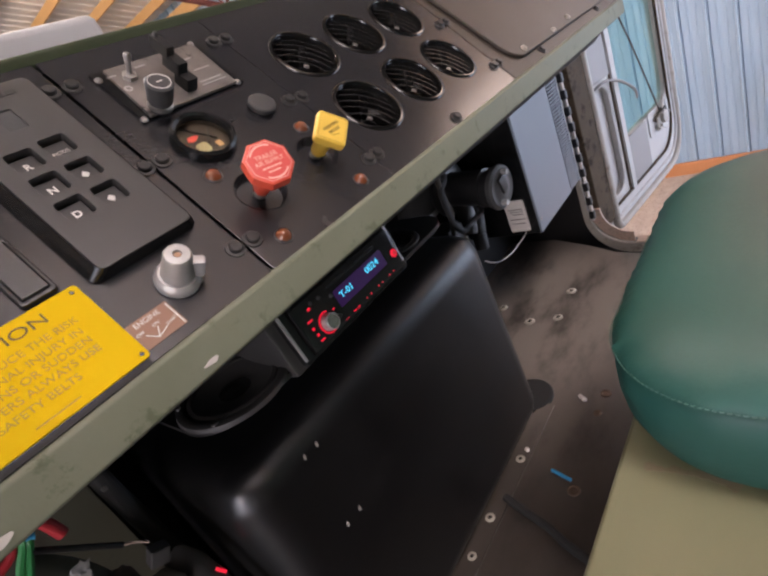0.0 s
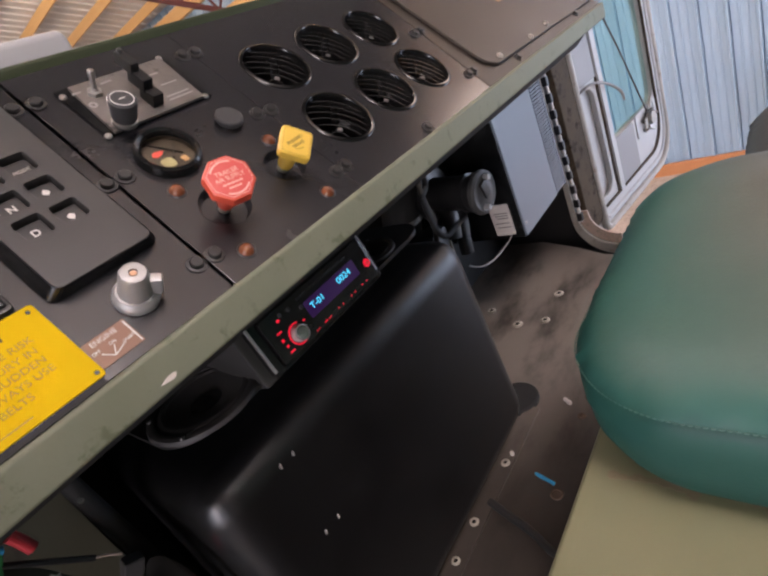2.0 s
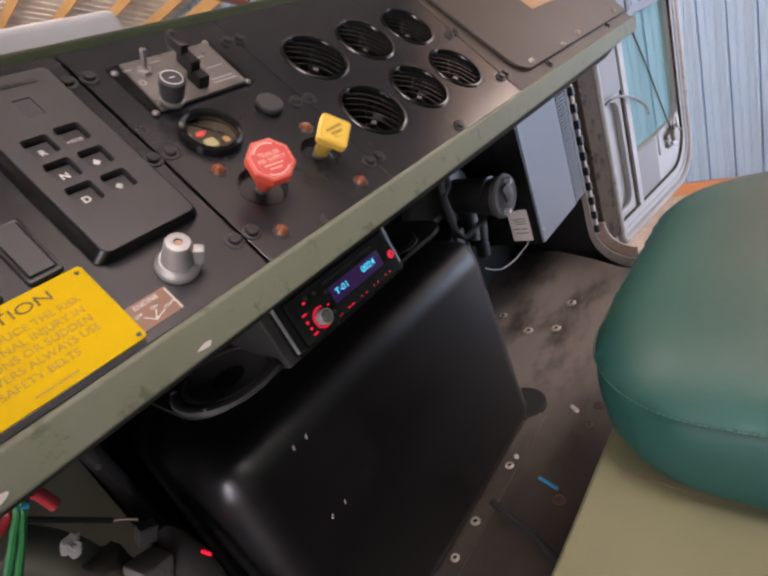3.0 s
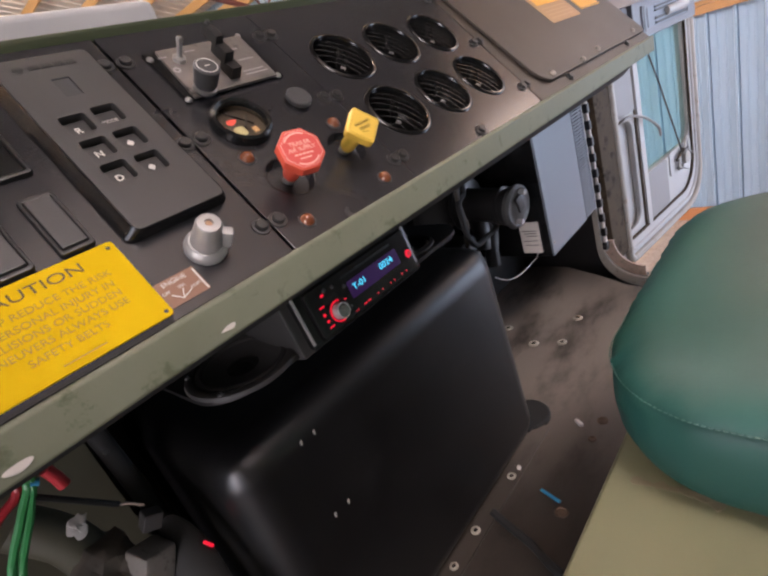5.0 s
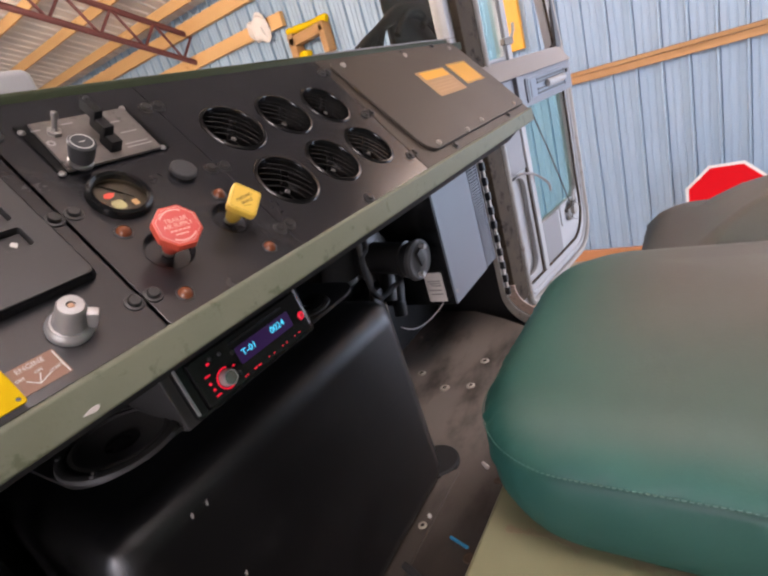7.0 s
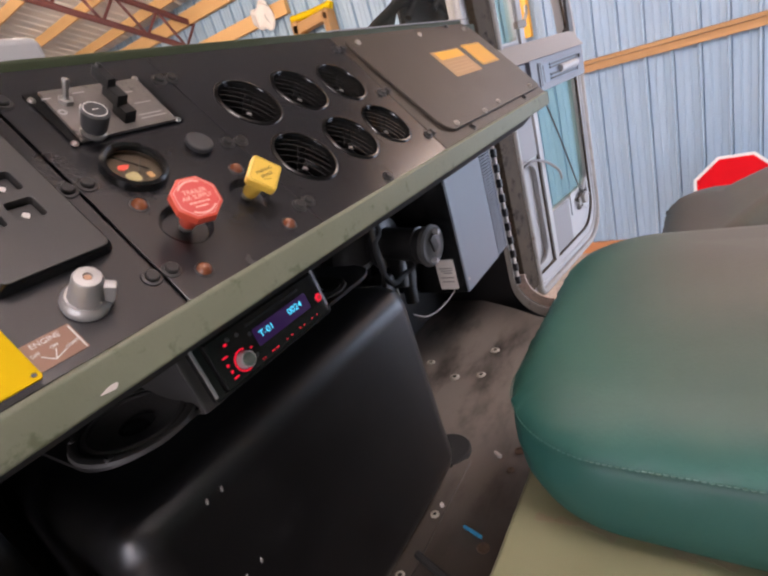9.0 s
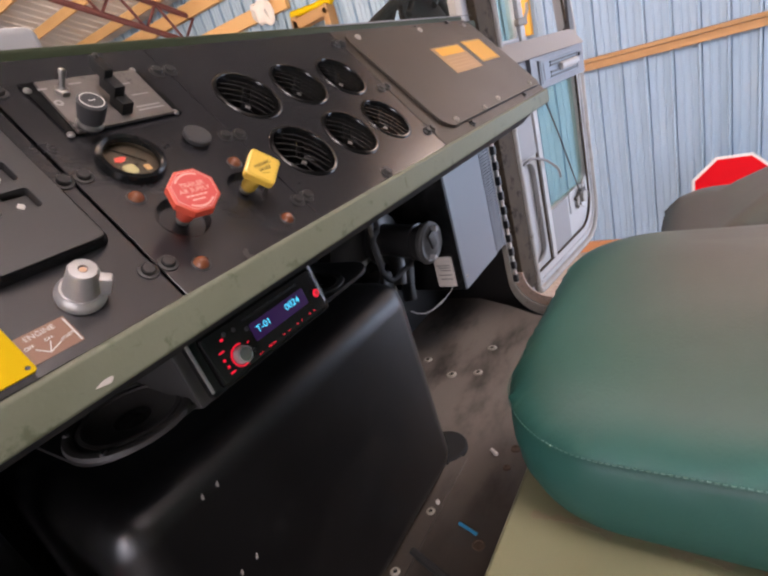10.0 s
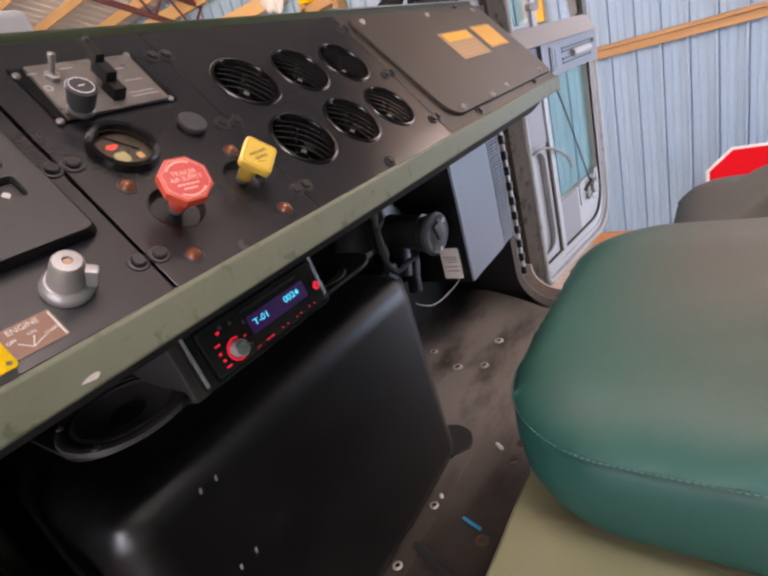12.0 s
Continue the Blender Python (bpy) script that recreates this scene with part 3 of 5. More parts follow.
# stop sign against the wall
sg = thing("stop_sign", pose(5.75, -0.13, -0.935, 0, 0, -90), "red octagonal stop sign with white border leaning at the wall", "sign")
part("border", plate(circle(0, 0, 0.38, 8, radians(22.5)), [], -0.002, 0.0), M_WHITEINK, sg, "white border", m=pose(0, 0, 0, 90))
part("panel", plate(circle(0, 0, 0.35, 8, radians(22.5)), [], 0.0005, 0.002), M_STOPRED, sg, "red face", m=pose(0, 0, 0, 90))
part("post", box(-0.03, 0.03, 0.004, 0.03, GROUND + 0.935, 0.3, 0.003, 1), M_STEEL, sg)

# yellow cradle on a wooden bracket at the far wall
yc = thing("strap_hanger", pose(5.88, 4.37, 1.99), "yellow strap slung over a brown wooden wall bracket", "hanger")
part("bracket", box(-0.08, 0.105, 0.20, 0.31, -0.30, 0.08, 0.012), M_GIRT, yc, "brown wooden upright")
part("bracket", box(-0.08, 0.105, -0.32, -0.23, -0.30, 0.04, 0.012), M_GIRT, yc, "brown wooden upright")
part("crosspiece", box(-0.08, 0.105, -0.32, 0.30, -0.07, 0.06, 0.02), M_GIRT, yc, "brown wooden bar", m=pose(0, 0, 0, -3, 0, 0))
part("strap", tube(smooth_path([(0.01, -0.36, 0.085), (0.01, -0.30, 0.105), (0.01, -0.1, 0.10), (0.01, 0.15, 0.115), (0.01, 0.33, 0.125)]), 0.045, 12), M_YELLOWSIGN, yc, "yellow strap")
part("strap_end", box(-0.10, 0.06, 0.04, 0.19, -0.32, -0.17, 0.04, 3), M_YELLOWSIGN, yc, "yellow strap end")

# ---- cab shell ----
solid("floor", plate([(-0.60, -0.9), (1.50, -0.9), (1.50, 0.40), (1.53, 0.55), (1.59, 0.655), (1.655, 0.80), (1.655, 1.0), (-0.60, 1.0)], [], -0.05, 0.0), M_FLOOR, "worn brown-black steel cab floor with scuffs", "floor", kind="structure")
solid("wall_firewall", box(-0.60, 1.66, 0.97, 1.0, 0.0, 0.95), M_RUBBER, "black padded firewall under the dash", "wall", kind="structure")
# unseen wall, left windowless to keep light off the engine cover
solid("wall_rear", box(-0.60, 1.66, -0.94, -0.90, -0.05, 1.50), M_CABPAINT, "painted rear wall of the truck cab, out of view", "wall", kind="structure")
# roof out of view; its round hatch is added to light dash and seat
bm = plate([(-0.64, -0.94), (1.70, -0.94), (1.70, 0.62), (-0.64, 0.62)], [circle(0.54, -0.11, 0.52, 40)], 1.50, 1.54)
solid("ceiling", bm, M_TANLINER, "dark lined steel cab roof with a round hatch added for light", "ceiling", kind="structure")
# unseen driver's side wall, its door left out to let light in
for name, y0, y1, z0, z1 in (("wall_left_rear", -0.9, -0.40, -0.05, 1.50), ("wall_left_front", 0.55, 1.0, -0.05, 0.95), ("wall_left_pillar", 0.55, 0.64, 0.95, 1.50), ("wall_left_sill", -0.40, 0.55, -0.12, 0.02)):
    solid(name, box(-0.64, -0.60, y0, y1, z0, z1), M_CABPAINT, "painted driver-side cab wall beside the open doorway", "wall", kind="structure")
solid("cab_underbody", box(-0.60, 1.66, -0.92, 0.98, GROUND, -0.14), M_CABPAINT, "plain painted lower body of the truck", "body", kind="structure")
solid("floor_gutter", box(1.40, 1.66, -0.9, 0.97, -0.135, -0.09), M_RUBBER, "black gutter between floor and door sill", "gutter", kind="structure")
# passenger side wall with the open doorway
door_hole = rounded(-0.38, 0.655, -0.036, 1.42, (0.10, 0.13, 0.08, 0.08), 8)
SIDE = Matrix(((0, 0, 1, 1.66), (1, 0, 0, 0), (0, 1, 0, 0), (0, 0, 0, 1)))
# black material here carries the shadow below the heater in its colour
bm = plate([(-0.94, -0.12), (1.0, -0.12), (1.0, 0.95), (0.68, 0.95), (0.66, 1.50), (-0.94, 1.50)], [door_hole], 0.0, 0.03)
solid("wall_right", bm, M_TUNNEL, "cab side wall round the open doorway, blackened for shade", "wall", kind="structure", m=SIDE)
rim = plate(rounded(-0.405, 0.674, -0.073, 1.445, (0.12, 0.15, 0.09, 0.09), 10), [rounded(-0.378, 0.653, -0.034, 1.418, (0.10, 0.13, 0.08, 0.08), 10)], -0.012, -0.001)
es = [e for e in rim.edges if len(e.link_faces) == 2 and e.calc_face_angle(0) > 1.2]
bmesh.ops.bevel(rim, geom=es, offset=0.004, segments=3, profile=0.5, affect="EDGES")
solid("door_seal", rim, M_PRIMER, "worn beige sealing rim round the cab doorway", "seal", kind="structure", m=SIDE)
arc = [(0.523 + r * math.cos(radians(a)), 0.096 + r * math.sin(radians(a))) for r, turns in ((0.132, range(-88, 6, 6)), (0.096, range(2, -90, -6))) for a in turns]
solid("sill_corner", plate(arc, [], 0.004, 0.012), M_PINK, "worn reddish paint in the corner of the door sill", "sill", kind="structure", m=SIDE)
solid("sill_patch", box(1.650, 1.692, 0.38, 0.52, -0.0365, -0.0325, 0.001), M_PINK, "worn reddish patch on the door sill", "patch", kind="structure")
# windscreen
solid("window_1", box(-0.60, 1.64, 0.668, 0.674, 0.955, 1.50), M_WINDSHIELD, "clear flat windscreen glass", "window", kind="structure").visible_shadow = False
solid("pillar_right", box(1.640, 1.700, 0.650, 0.70, 0.90, 1.52, 0.012), M_DOORWHITE, "worn off-white windscreen pillar", "pillar", kind="structure")
solid("pillar_left", box(-0.64, -0.58, 0.635, 0.70, 0.90, 1.52, 0.015), M_CABPAINT, "painted windscreen pillar", "pillar", kind="structure")
solid("windscreen_header", box(-0.62, 1.68, 0.60, 0.70, 1.46, 1.54, 0.01), M_CABPAINT, "painted rail over the windscreen", "rail", kind="structure")

# bodies of the added fill lamps, all out of view
for lx, ly, lz, watts in FILL_LAMPS:
    bl_ = thing("fill_lamp", pose(lx, ly, lz + 0.3), "unseen round warm fill lamp hung under the barn roof", "lamp", "barn lamps")
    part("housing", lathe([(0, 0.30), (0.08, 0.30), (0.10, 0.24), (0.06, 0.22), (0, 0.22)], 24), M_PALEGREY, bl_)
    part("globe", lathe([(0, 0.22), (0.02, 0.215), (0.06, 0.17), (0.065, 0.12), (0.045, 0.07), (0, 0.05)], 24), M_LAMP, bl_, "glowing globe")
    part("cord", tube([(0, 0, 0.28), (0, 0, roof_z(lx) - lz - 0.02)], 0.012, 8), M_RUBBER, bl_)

# added out of view to stop lamp light reaching under the dash
solid("cowl", box(-0.60, 1.66, 0.676, 1.0, 0.905, 0.945, 0.004), M_LEDGE, "green painted cowl added unseen outside the windscreen to block light", "cowl", kind="structure")
solid("windscreen_sill", box(-0.60, 1.64, 0.655, 0.690, 0.90, 0.957), M_LEDGE, "green painted sill under the windscreen", "sill", kind="structure")

solid("yellow_board", box(5.90, 5.985, 1.62, 1.86, 0.98, 2.25, 0.01), M_ORANGELAB, "yellow board hung high on the barn wall", "board")
bm = bmesh.new()
bmesh.ops.create_icosphere(bm, subdivisions=3, radius=0.22)
for v in bm.verts:
    v.co *= 0.75 + 0.5 * noise.noise(v.co * 7)
    v.co.x *= 0.5
solid("plastic_sheet", bm, M_CARD, "crumpled white plastic sheet hung at the eave", "sheet", m=pose(5.87, 5.15, 2.32))

# ---- dashboard ----
VENTS = [(0.5435, 0.189), (0.6475, 0.190), (0.7505, 0.188), (0.5375, 0.0840), (0.6425, 0.0848), (0.7433, 0.0855)]
VENT_R = 0.0412
dash = thing("dashboard", DASH, "black painted steel truck dashboard with bolted panels", "dashboard")
part("left_panel", plate([(-0.58, -0.0055), (0.2755, -0.0068), (0.2802, 0.292), (-0.58, 0.292)], [], -0.003, 0, 0.001), M_DASH, dash, "black painted control panel")
part("control_panel", plate([(0.2785, -0.0045), (0.2805, -0.0070), (0.4650, -0.0062), (0.4695, 0.292), (0.2834, 0.292)], [circle(0.3350, 0.0625, 0.0247, 36), circle(0.4210, 0.0660, 0.0222, 36), circle(0.338, 0.1385, 0.0265, 32)], -0.003, 0, 0.001), M_DASH, dash, "black painted control panel with round cut-outs")
part("vent_panel", plate([(0.4660, -0.0062), (0.8105, -0.003), (0.842, 0.292), (0.4700, 0.292)], [circle(x, s, VENT_R, 40) for x, s in VENTS], -0.003, 0, 0.001), M_DASH, dash, "black painted panel with six round air vents")
# added black strip that covers the bright reflection along the panel's lower edge
part("edge_trim", box(-0.58, 0.160, -0.0070, -0.0024, -0.002, 0.0005), M_RUBBER, dash, "black edge strip")
part("right_panel", plate([(0.8135, -0.003), (1.452, -0.003), (1.462, 0.292), (0.845, 0.292)], [], -0.003, 0, 0.001), M_GLOVE, dash, "brown-grey painted panel")
part("backing", box(-0.58, 1.45, -0.012, 0.287, -0.10, -0.06), M_RUBBER, dash)
part("end_plate", box(1.452, 1.458, 0.0, 0.29, -0.03, -0.001, 0.002), M_GLOVE, dash, "brown-grey end plate")
part("lower_lip", box(-0.58, 1.457, -0.0055, 0.0055, -0.0172, 0.0172, 0.004, 3), M_GREEN, dash, "chipped olive green steel lip", m=DASH.inverted() @ pose(0, 0.3925, 0.7022, 0, -0.3, 0))
part("scuff", plate([(0.008 * math.cos(a) + 0.0015 * math.sin(2 * a), 0.003 * math.sin(a)) for a in [k * 0.3927 for k in range(16)]], [], 0, 0.0006), M_CARD, dash, "pale chipped paint", m=DASH.inverted() @ pose(0.041, 0.3866, 0.6945, 90, 0, 0))
part("lip_return", box(-0.58, 1.457, 0.0, 0.03, -0.0025, 0.0025), M_GREEN, dash, m=DASH.inverted() @ pose(0, 0.393, 0.6885, 0, -0.3, 0))
part("upper_rail", box(-0.58, 1.46, -0.012, 0.014, -0.012, 0.004, 0.005, 3), M_LEDGE, dash, "dark green rail under the windscreen", m=DASH.inverted() @ pose(0, 0.597, 0.957))
part("top_shelf", box(-0.58, 1.60, 0.0, 0.075, -0.024, -0.004), M_LEDGE, dash, "dark green shelf", m=DASH.inverted() @ pose(0, 0.605, 0.955))
part("edge_strip", box(0.845, 1.52, -0.0135, -0.012, 0.002, 0.0045, 0.0005), M_PLATE, dash, "bright bare metal edge", m=DASH.inverted() @ pose(0, 0.597, 0.957))
part("scuff", plate([(0.0065 * math.cos(a) + 0.0008 * math.sin(3 * a), 0.0020 * math.sin(a) + 0.0006 * math.sin(2 * a)) for a in [k * 0.3927 for k in range(16)]], [], 0, 0.0006), M_CARD, dash, "pale chipped paint", m=DASH.inverted() @ pose(0.1905, 0.3866, 0.6958, 90, 0, 0))

# bolts of the panels
bolt_heads = lathe([(0, 0.0055), (0.0048, 0.0055), (0.0058, 0.0044), (0.0058, 0.0018), (0.0084, 0.0015), (0.0088, 0.0)], 18)
BOLT = mesh_of("bolt", bolt_heads, M_BOLT)
screw = lathe([(0, 0.0012), (0.0012, 0.0014), (0.0016, 0.0028), (0.0028, 0.0026), (0.0038, 0.0014), (0.0041, 0.0)], 16)
LIDSCREW = mesh_of("screw", screw.copy(), M_PRIMER)
DARKSCREW = mesh_of("screw", screw.copy(), M_BOLT)
SCREW = mesh_of("screw", screw, M_STEEL)
for x, s in ((0.269, 0.028), (0.287, 0.0266), (0.2725, 0.137), (0.290, 0.137), (0.270, 0.252), (0.290, 0.251), (0.457, 0.251), (0.474, 0.250), (0.456, 0.137), (0.474, 0.134), (0.459, 0.026), (0.475, 0.026), (0.627, 0.0046), (0.805, 0.035), (0.823, 0.036), (0.812, 0.144), (0.832, 0.145), (0.824, 0.259), (0.842, 0.259), (0.955, 0.010), (1.298, 0.014), (1.155, 0.277), (1.335, 0.284)):
    b = new("bolt", BOLT)
    b.parent, b.matrix_basis = dash, pose(x, s, 0)


def air_vent(x, s, turn):
    v = thing("air_vent", on_dash(x, s), "round black plastic dashboard air vent with tilted louvres", "air vent", "dashboard air vents")
    r = VENT_R
    part("bezel", lathe([(r - 0.0028, -0.004), (r - 0.0022, 0.0006), (r - 0.0008, 0.0020), (r + 0.0018, 0.0018), (r + 0.0036, 0.0006), (r + 0.0038, 0.0001), (r - 0.0005, -0.004)], 44), M_BEZEL, v, "glossy black ring")
    part("barrel", lathe([(r - 0.003, -0.003), (r - 0.004, -0.03), (0.0, -0.045)], 40), M_GLOSS, v)
    ri = r - 0.004
    for i in range(6):
        q = -0.035 + i * 0.0112
        half = math.sqrt(max(ri * ri - q * q, 1e-5)) - 0.001
        bm = bmesh.new()
        n = 10
        rows = []
        for k in range(n + 1):
            u = -1 + 2 * k / n
            bow = 0.010 * (1 - u * u)
            rows.append([bm.verts.new((u * half, q + bow + dy, dz)) for dy, dz in ((0.0, -0.0035), (0.0016, -0.0035), (0.0070, -0.016), (0.0056, -0.016))])
        for a, b in zip(rows, rows[1:]):
            for k in range(4):
                bm.faces.new((a[k], a[(k + 1) % 4], b[(k + 1) % 4], b[k]))
        part("louvre", bm, M_LOUVRE, v, m=pose(0, 0, 0, 0, 0, turn))
    part("stem", box(-0.004, 0.004, -0.028, 0.028, -0.022, -0.017, 0.002), M_BLACK, v, m=pose(0, 0, 0, 0, 0, turn))
    # tab in bright steel to imitate the glint low in the vent
    part("thumb_tab", box(-0.003, 0.003, -0.0022, 0.0022, -0.012, -0.005, 0.001), M_STEEL, v, "thumb tab paled to carry a glint", m=pose(0, 0, 0, 0, 0, turn) @ pose(0.002, -0.016, 0))
    return v


for (x, s), turn in zip(VENTS, (-47, -50, -52, -48, -52, -55)):
    air_vent(x, s, turn)

# glove box lid with its labels
lid = thing("glove_box", on_dash(0, 0), "brown-grey textured steel glove box lid screwed to the dash", "glove box")
part("lid", plate(rounded(0.857, 1.450, 0.0185, 0.275, (0.035, 0.02, 0.02, 0.02), 8), [], 0.0025, 0.0065, 0.0015), M_GLOVE, lid)
part("gasket", plate(rounded(0.862, 1.445, 0.0235, 0.270, (0.033, 0.02, 0.02, 0.02), 8), [], 0.0, 0.0025), M_RUBBER, lid, "black gasket")
for x, s in ((0.903, 0.028), (1.040, 0.0245), (1.135, 0.0305), (1.378, 0.0315), (0.892, 0.262), (1.143, 0.262), (1.394, 0.2615)):
    b = new("screw", LIDSCREW)
    b.parent, b.matrix_basis = lid, pose(x, s, 0.0065) @ Matrix.Diagonal((1.5, 1.5, 1.6, 1))
wl = thing("warning_label", on_dash(0, 0, 0.0067), "faded tan warning label with an amber heading on the lid", "label")
part("sheet", plate(rounded(1.093, 1.243, 0.1235, 0.2035, 0.002, 2), [], 0, 0.0004), M_TANLAB, wl, "faded tan sheet")
part("heading", plate(rounded(1.108, 1.236, 0.176, 0.2, 0.002, 2), [], 0.0004, 0.0007), M_ORANGELAB, wl, "amber heading bar")
for i in range(4):
    part("text_bar", plate(rounded(1.108, 1.232 - 0.012 * (i % 2), 0.163 - i * 0.0095, 0.1660 - i * 0.0095, 0.0005, 1), [], 0.0004, 0.0006), M_TANINK, wl)
w2 = thing("warning_label", on_dash(0, 0, 0.0067), "plain amber label stuck on the glove box lid", "label")
part("sheet", plate(rounded(1.271, 1.390, 0.135, 0.2085, 0.002, 2), [], 0, 0.0004), M_ORANGELAB, w2)
part("border", plate(rounded(1.273, 1.388, 0.137, 0.2065, 0.002, 2), [rounded(1.275, 1.386, 0.139, 0.2045, 0.002, 2)], 0.0004, 0.0006), M_TANLAB, w2)

# switch plate with toggle, knob and lever
sp = thing("switch_plate", on_dash(-0.0068, -0.0075), "scratched aluminium switch plate with a toggle and a knob", "switch plate")
part("spacer", box(0.3165, 0.4415, 0.1905, 0.2640, 0.0, 0.0032, 0.0008), M_GLOSS, sp, "glossy black gasket")
part("plate", plate([(0.3235, 0.1900), (0.4300, 0.1900), (0.4340, 0.2600), (0.3290, 0.2600)], [], 0.0032, 0.0062, 0.0006), M_PLATE, sp)
for x, s in ((0.3185, 0.2525), (0.4345, 0.2620), (0.4325, 0.1910), (0.3170, 0.1905)):
    b = new("screw", SCREW)
    b.parent, b.matrix_basis = sp, pose(x, s, 0.0032) @ Matrix.Diagonal((0.85, 0.85, 0.85, 1))
for x, s, w in ((0.405, 0.205, 0.018), (0.405, 0.2, 0.02), (0.41, 0.222, 0.013), (0.405, 0.24, 0.01), (0.36, 0.25, 0.008), (0.328, 0.248, 0.006)):
    part("text_bar", box(x - w / 2, x + w, s, s + 0.0016, 0.0062, 0.0065), M_FADEDINK, sp)
part("ring_mark", plate(circle(0.3315, 0.2285, 0.004, 20), [circle(0.3315, 0.2285, 0.002, 16)], 0.0062, 0.0066), M_FADEDINK, sp)
tg = part("toggle_nut", lathe([(0, 0.006), (0.0035, 0.006), (0.0038, 0.0045), (0.0068, 0.004), (0.007, 0.0)], 6), M_STEEL, sp, "steel toggle nut", m=pose(0.343, 0.241, 0.0062))
part("toggle_lever", lathe([(0, 0.0195), (0.0028, 0.019), (0.0034, 0.0172), (0.0028, 0.0125), (0.0024, 0.0)], 12), M_STEEL, tg, "steel bat lever", m=pose(0, 0, 0.004, -12, 6, 0))
kn = part("knob", lathe([(0, 0.029), (0.0110, 0.029), (0.0126, 0.0276), (0.0112, 0.010), (0.0094, 0.008), (0.0094, 0.0)], 28), M_CONE, sp, "black rotary knob", m=pose(0.337, 0.193, 0.0062))
part("knob_ring", lathe([(0.0094, 0.0290), (0.0094, 0.0295), (0.0101, 0.0295), (0.0101, 0.0290)], 28), M_WHITEINK, kn, "white ring")
part("knob_mark", box(-0.003, 0.003, -0.0004, 0.0004, 0.0290, 0.0293), M_WHITEINK, kn)
part("knob_collar", lathe([(0.0098, 0.007), (0.0112, 0.006), (0.0112, 0.003), (0.0098, 0.002)], 28), M_STEEL, kn, "steel collar")
part("lever_base", box(0.3738, 0.3862, 0.1985, 0.2175, 0.006, 0.0195, 0.0009), M_HOSE, sp, "black switch lever")
part("lever_arm", box(0.3726, 0.3838, 0.2095, 0.2325, 0.0160, 0.0300, 0.0012), M_HOSE, sp)
part("lever_tip", box(0.3718, 0.3810, 0.2240, 0.2475, 0.0265, 0.0385, 0.0009), M_HOSE, sp)
part("lever_pin", lathe([(0, 0.004), (0.0022, 0.0035), (0.003, 0.0)], 10), M_BOLT, sp, m=pose(0.3762, 0.2440, 0.0382))

# round gauge
gg = thing("gauge", on_dash(0.338, 0.1385), "round gauge with a glossy black bezel and coloured dial", "gauge")
part("bezel", lathe([(0.0235, 0.003), (0.0245, 0.0085), (0.027, 0.0105), (0.0295, 0.0085), (0.0305, 0.002), (0.0305, 0.0)], 44), M_GLOSS, gg, "glossy black bezel")
part("dial", lathe([(0, -0.002), (0.0255, -0.002), (0.0262, 0.004)], 40), M_DIAL, gg, "dark brown dial")
part("red_sector", plate([(-0.0125, 0.0060), (-0.008, 0.0035), (-0.003, 0.0050), (0.001, 0.0085), (-0.004, 0.0105), (-0.010, 0.0105)], [], -0.0018, -0.0012), M_REDFACE, gg, "red scale sector")
part("pale_sector", plate(rounded(-0.0115, 0.0010, -0.0125, -0.0005, 0.0035, 4), [], -0.0018, -0.0012), M_PALEYEL, gg, "pale yellow scale sector")
part("pale_mark", plate(rounded(0.008, 0.014, -0.013, -0.006, 0.001, 2), [], -0.0018, -0.0012), M_TANINK, gg, "yellow mark")
part("frame_bar", box(-0.017, 0.018, -0.0005, 0.0005, -0.0018, -0.0005), M_BLACK, gg, m=pose(0.003, 0.011, 0, 0, 0, -50))
part("needle", box(-0.001, 0.001, -0.004, 0.016, 0.0, 0.001), M_BLACK, gg, m=pose(0.004, -0.002, 0, 0, 0, -40))
part("lens", lathe([(0, 0.006), (0.0238, 0.0058), (0.0238, 0.0052), (0, 0.0054)], 36), M_WINDSHIELD, gg, "clear lens").visible_shadow = False

# push button and amber lights
pb = thing("push_button", on_dash(0.4187, 0.1425), "black cylindrical push button", "button")
part("cap", lathe([(0, 0.0098), (0.0130, 0.0098), (0.0144, 0.0086), (0.0144, 0.005), (0.0130, 0.004), (0.0130, 0.0)], 30), M_CONE, pb)
part("collar", lathe([(0.0128, 0.003), (0.0140, 0.003), (0.0143, 0.0)], 30), M_GLOSS, pb, "black collar")
for x, s in ((0.3125, 0.099), (0.434, 0.100), (0.4267, 0.0125), (0.3105, 0.0125)):
    al = thing("indicator_light", on_dash(x, s), "small unlit amber indicator lens on the dash", "indicator light", "amber indicator lights")
    part("lens", lathe([(0, 0.0068), (0.004, 0.0058), (0.0066, 0.003), (0.0072, 0.0)], 20), M_AMBER, al, "amber lens")
    part("ring", lathe([(0.0072, 0.0012), (0.0084, 0.001), (0.0086, 0.0)], 20), M_BOLT, al)


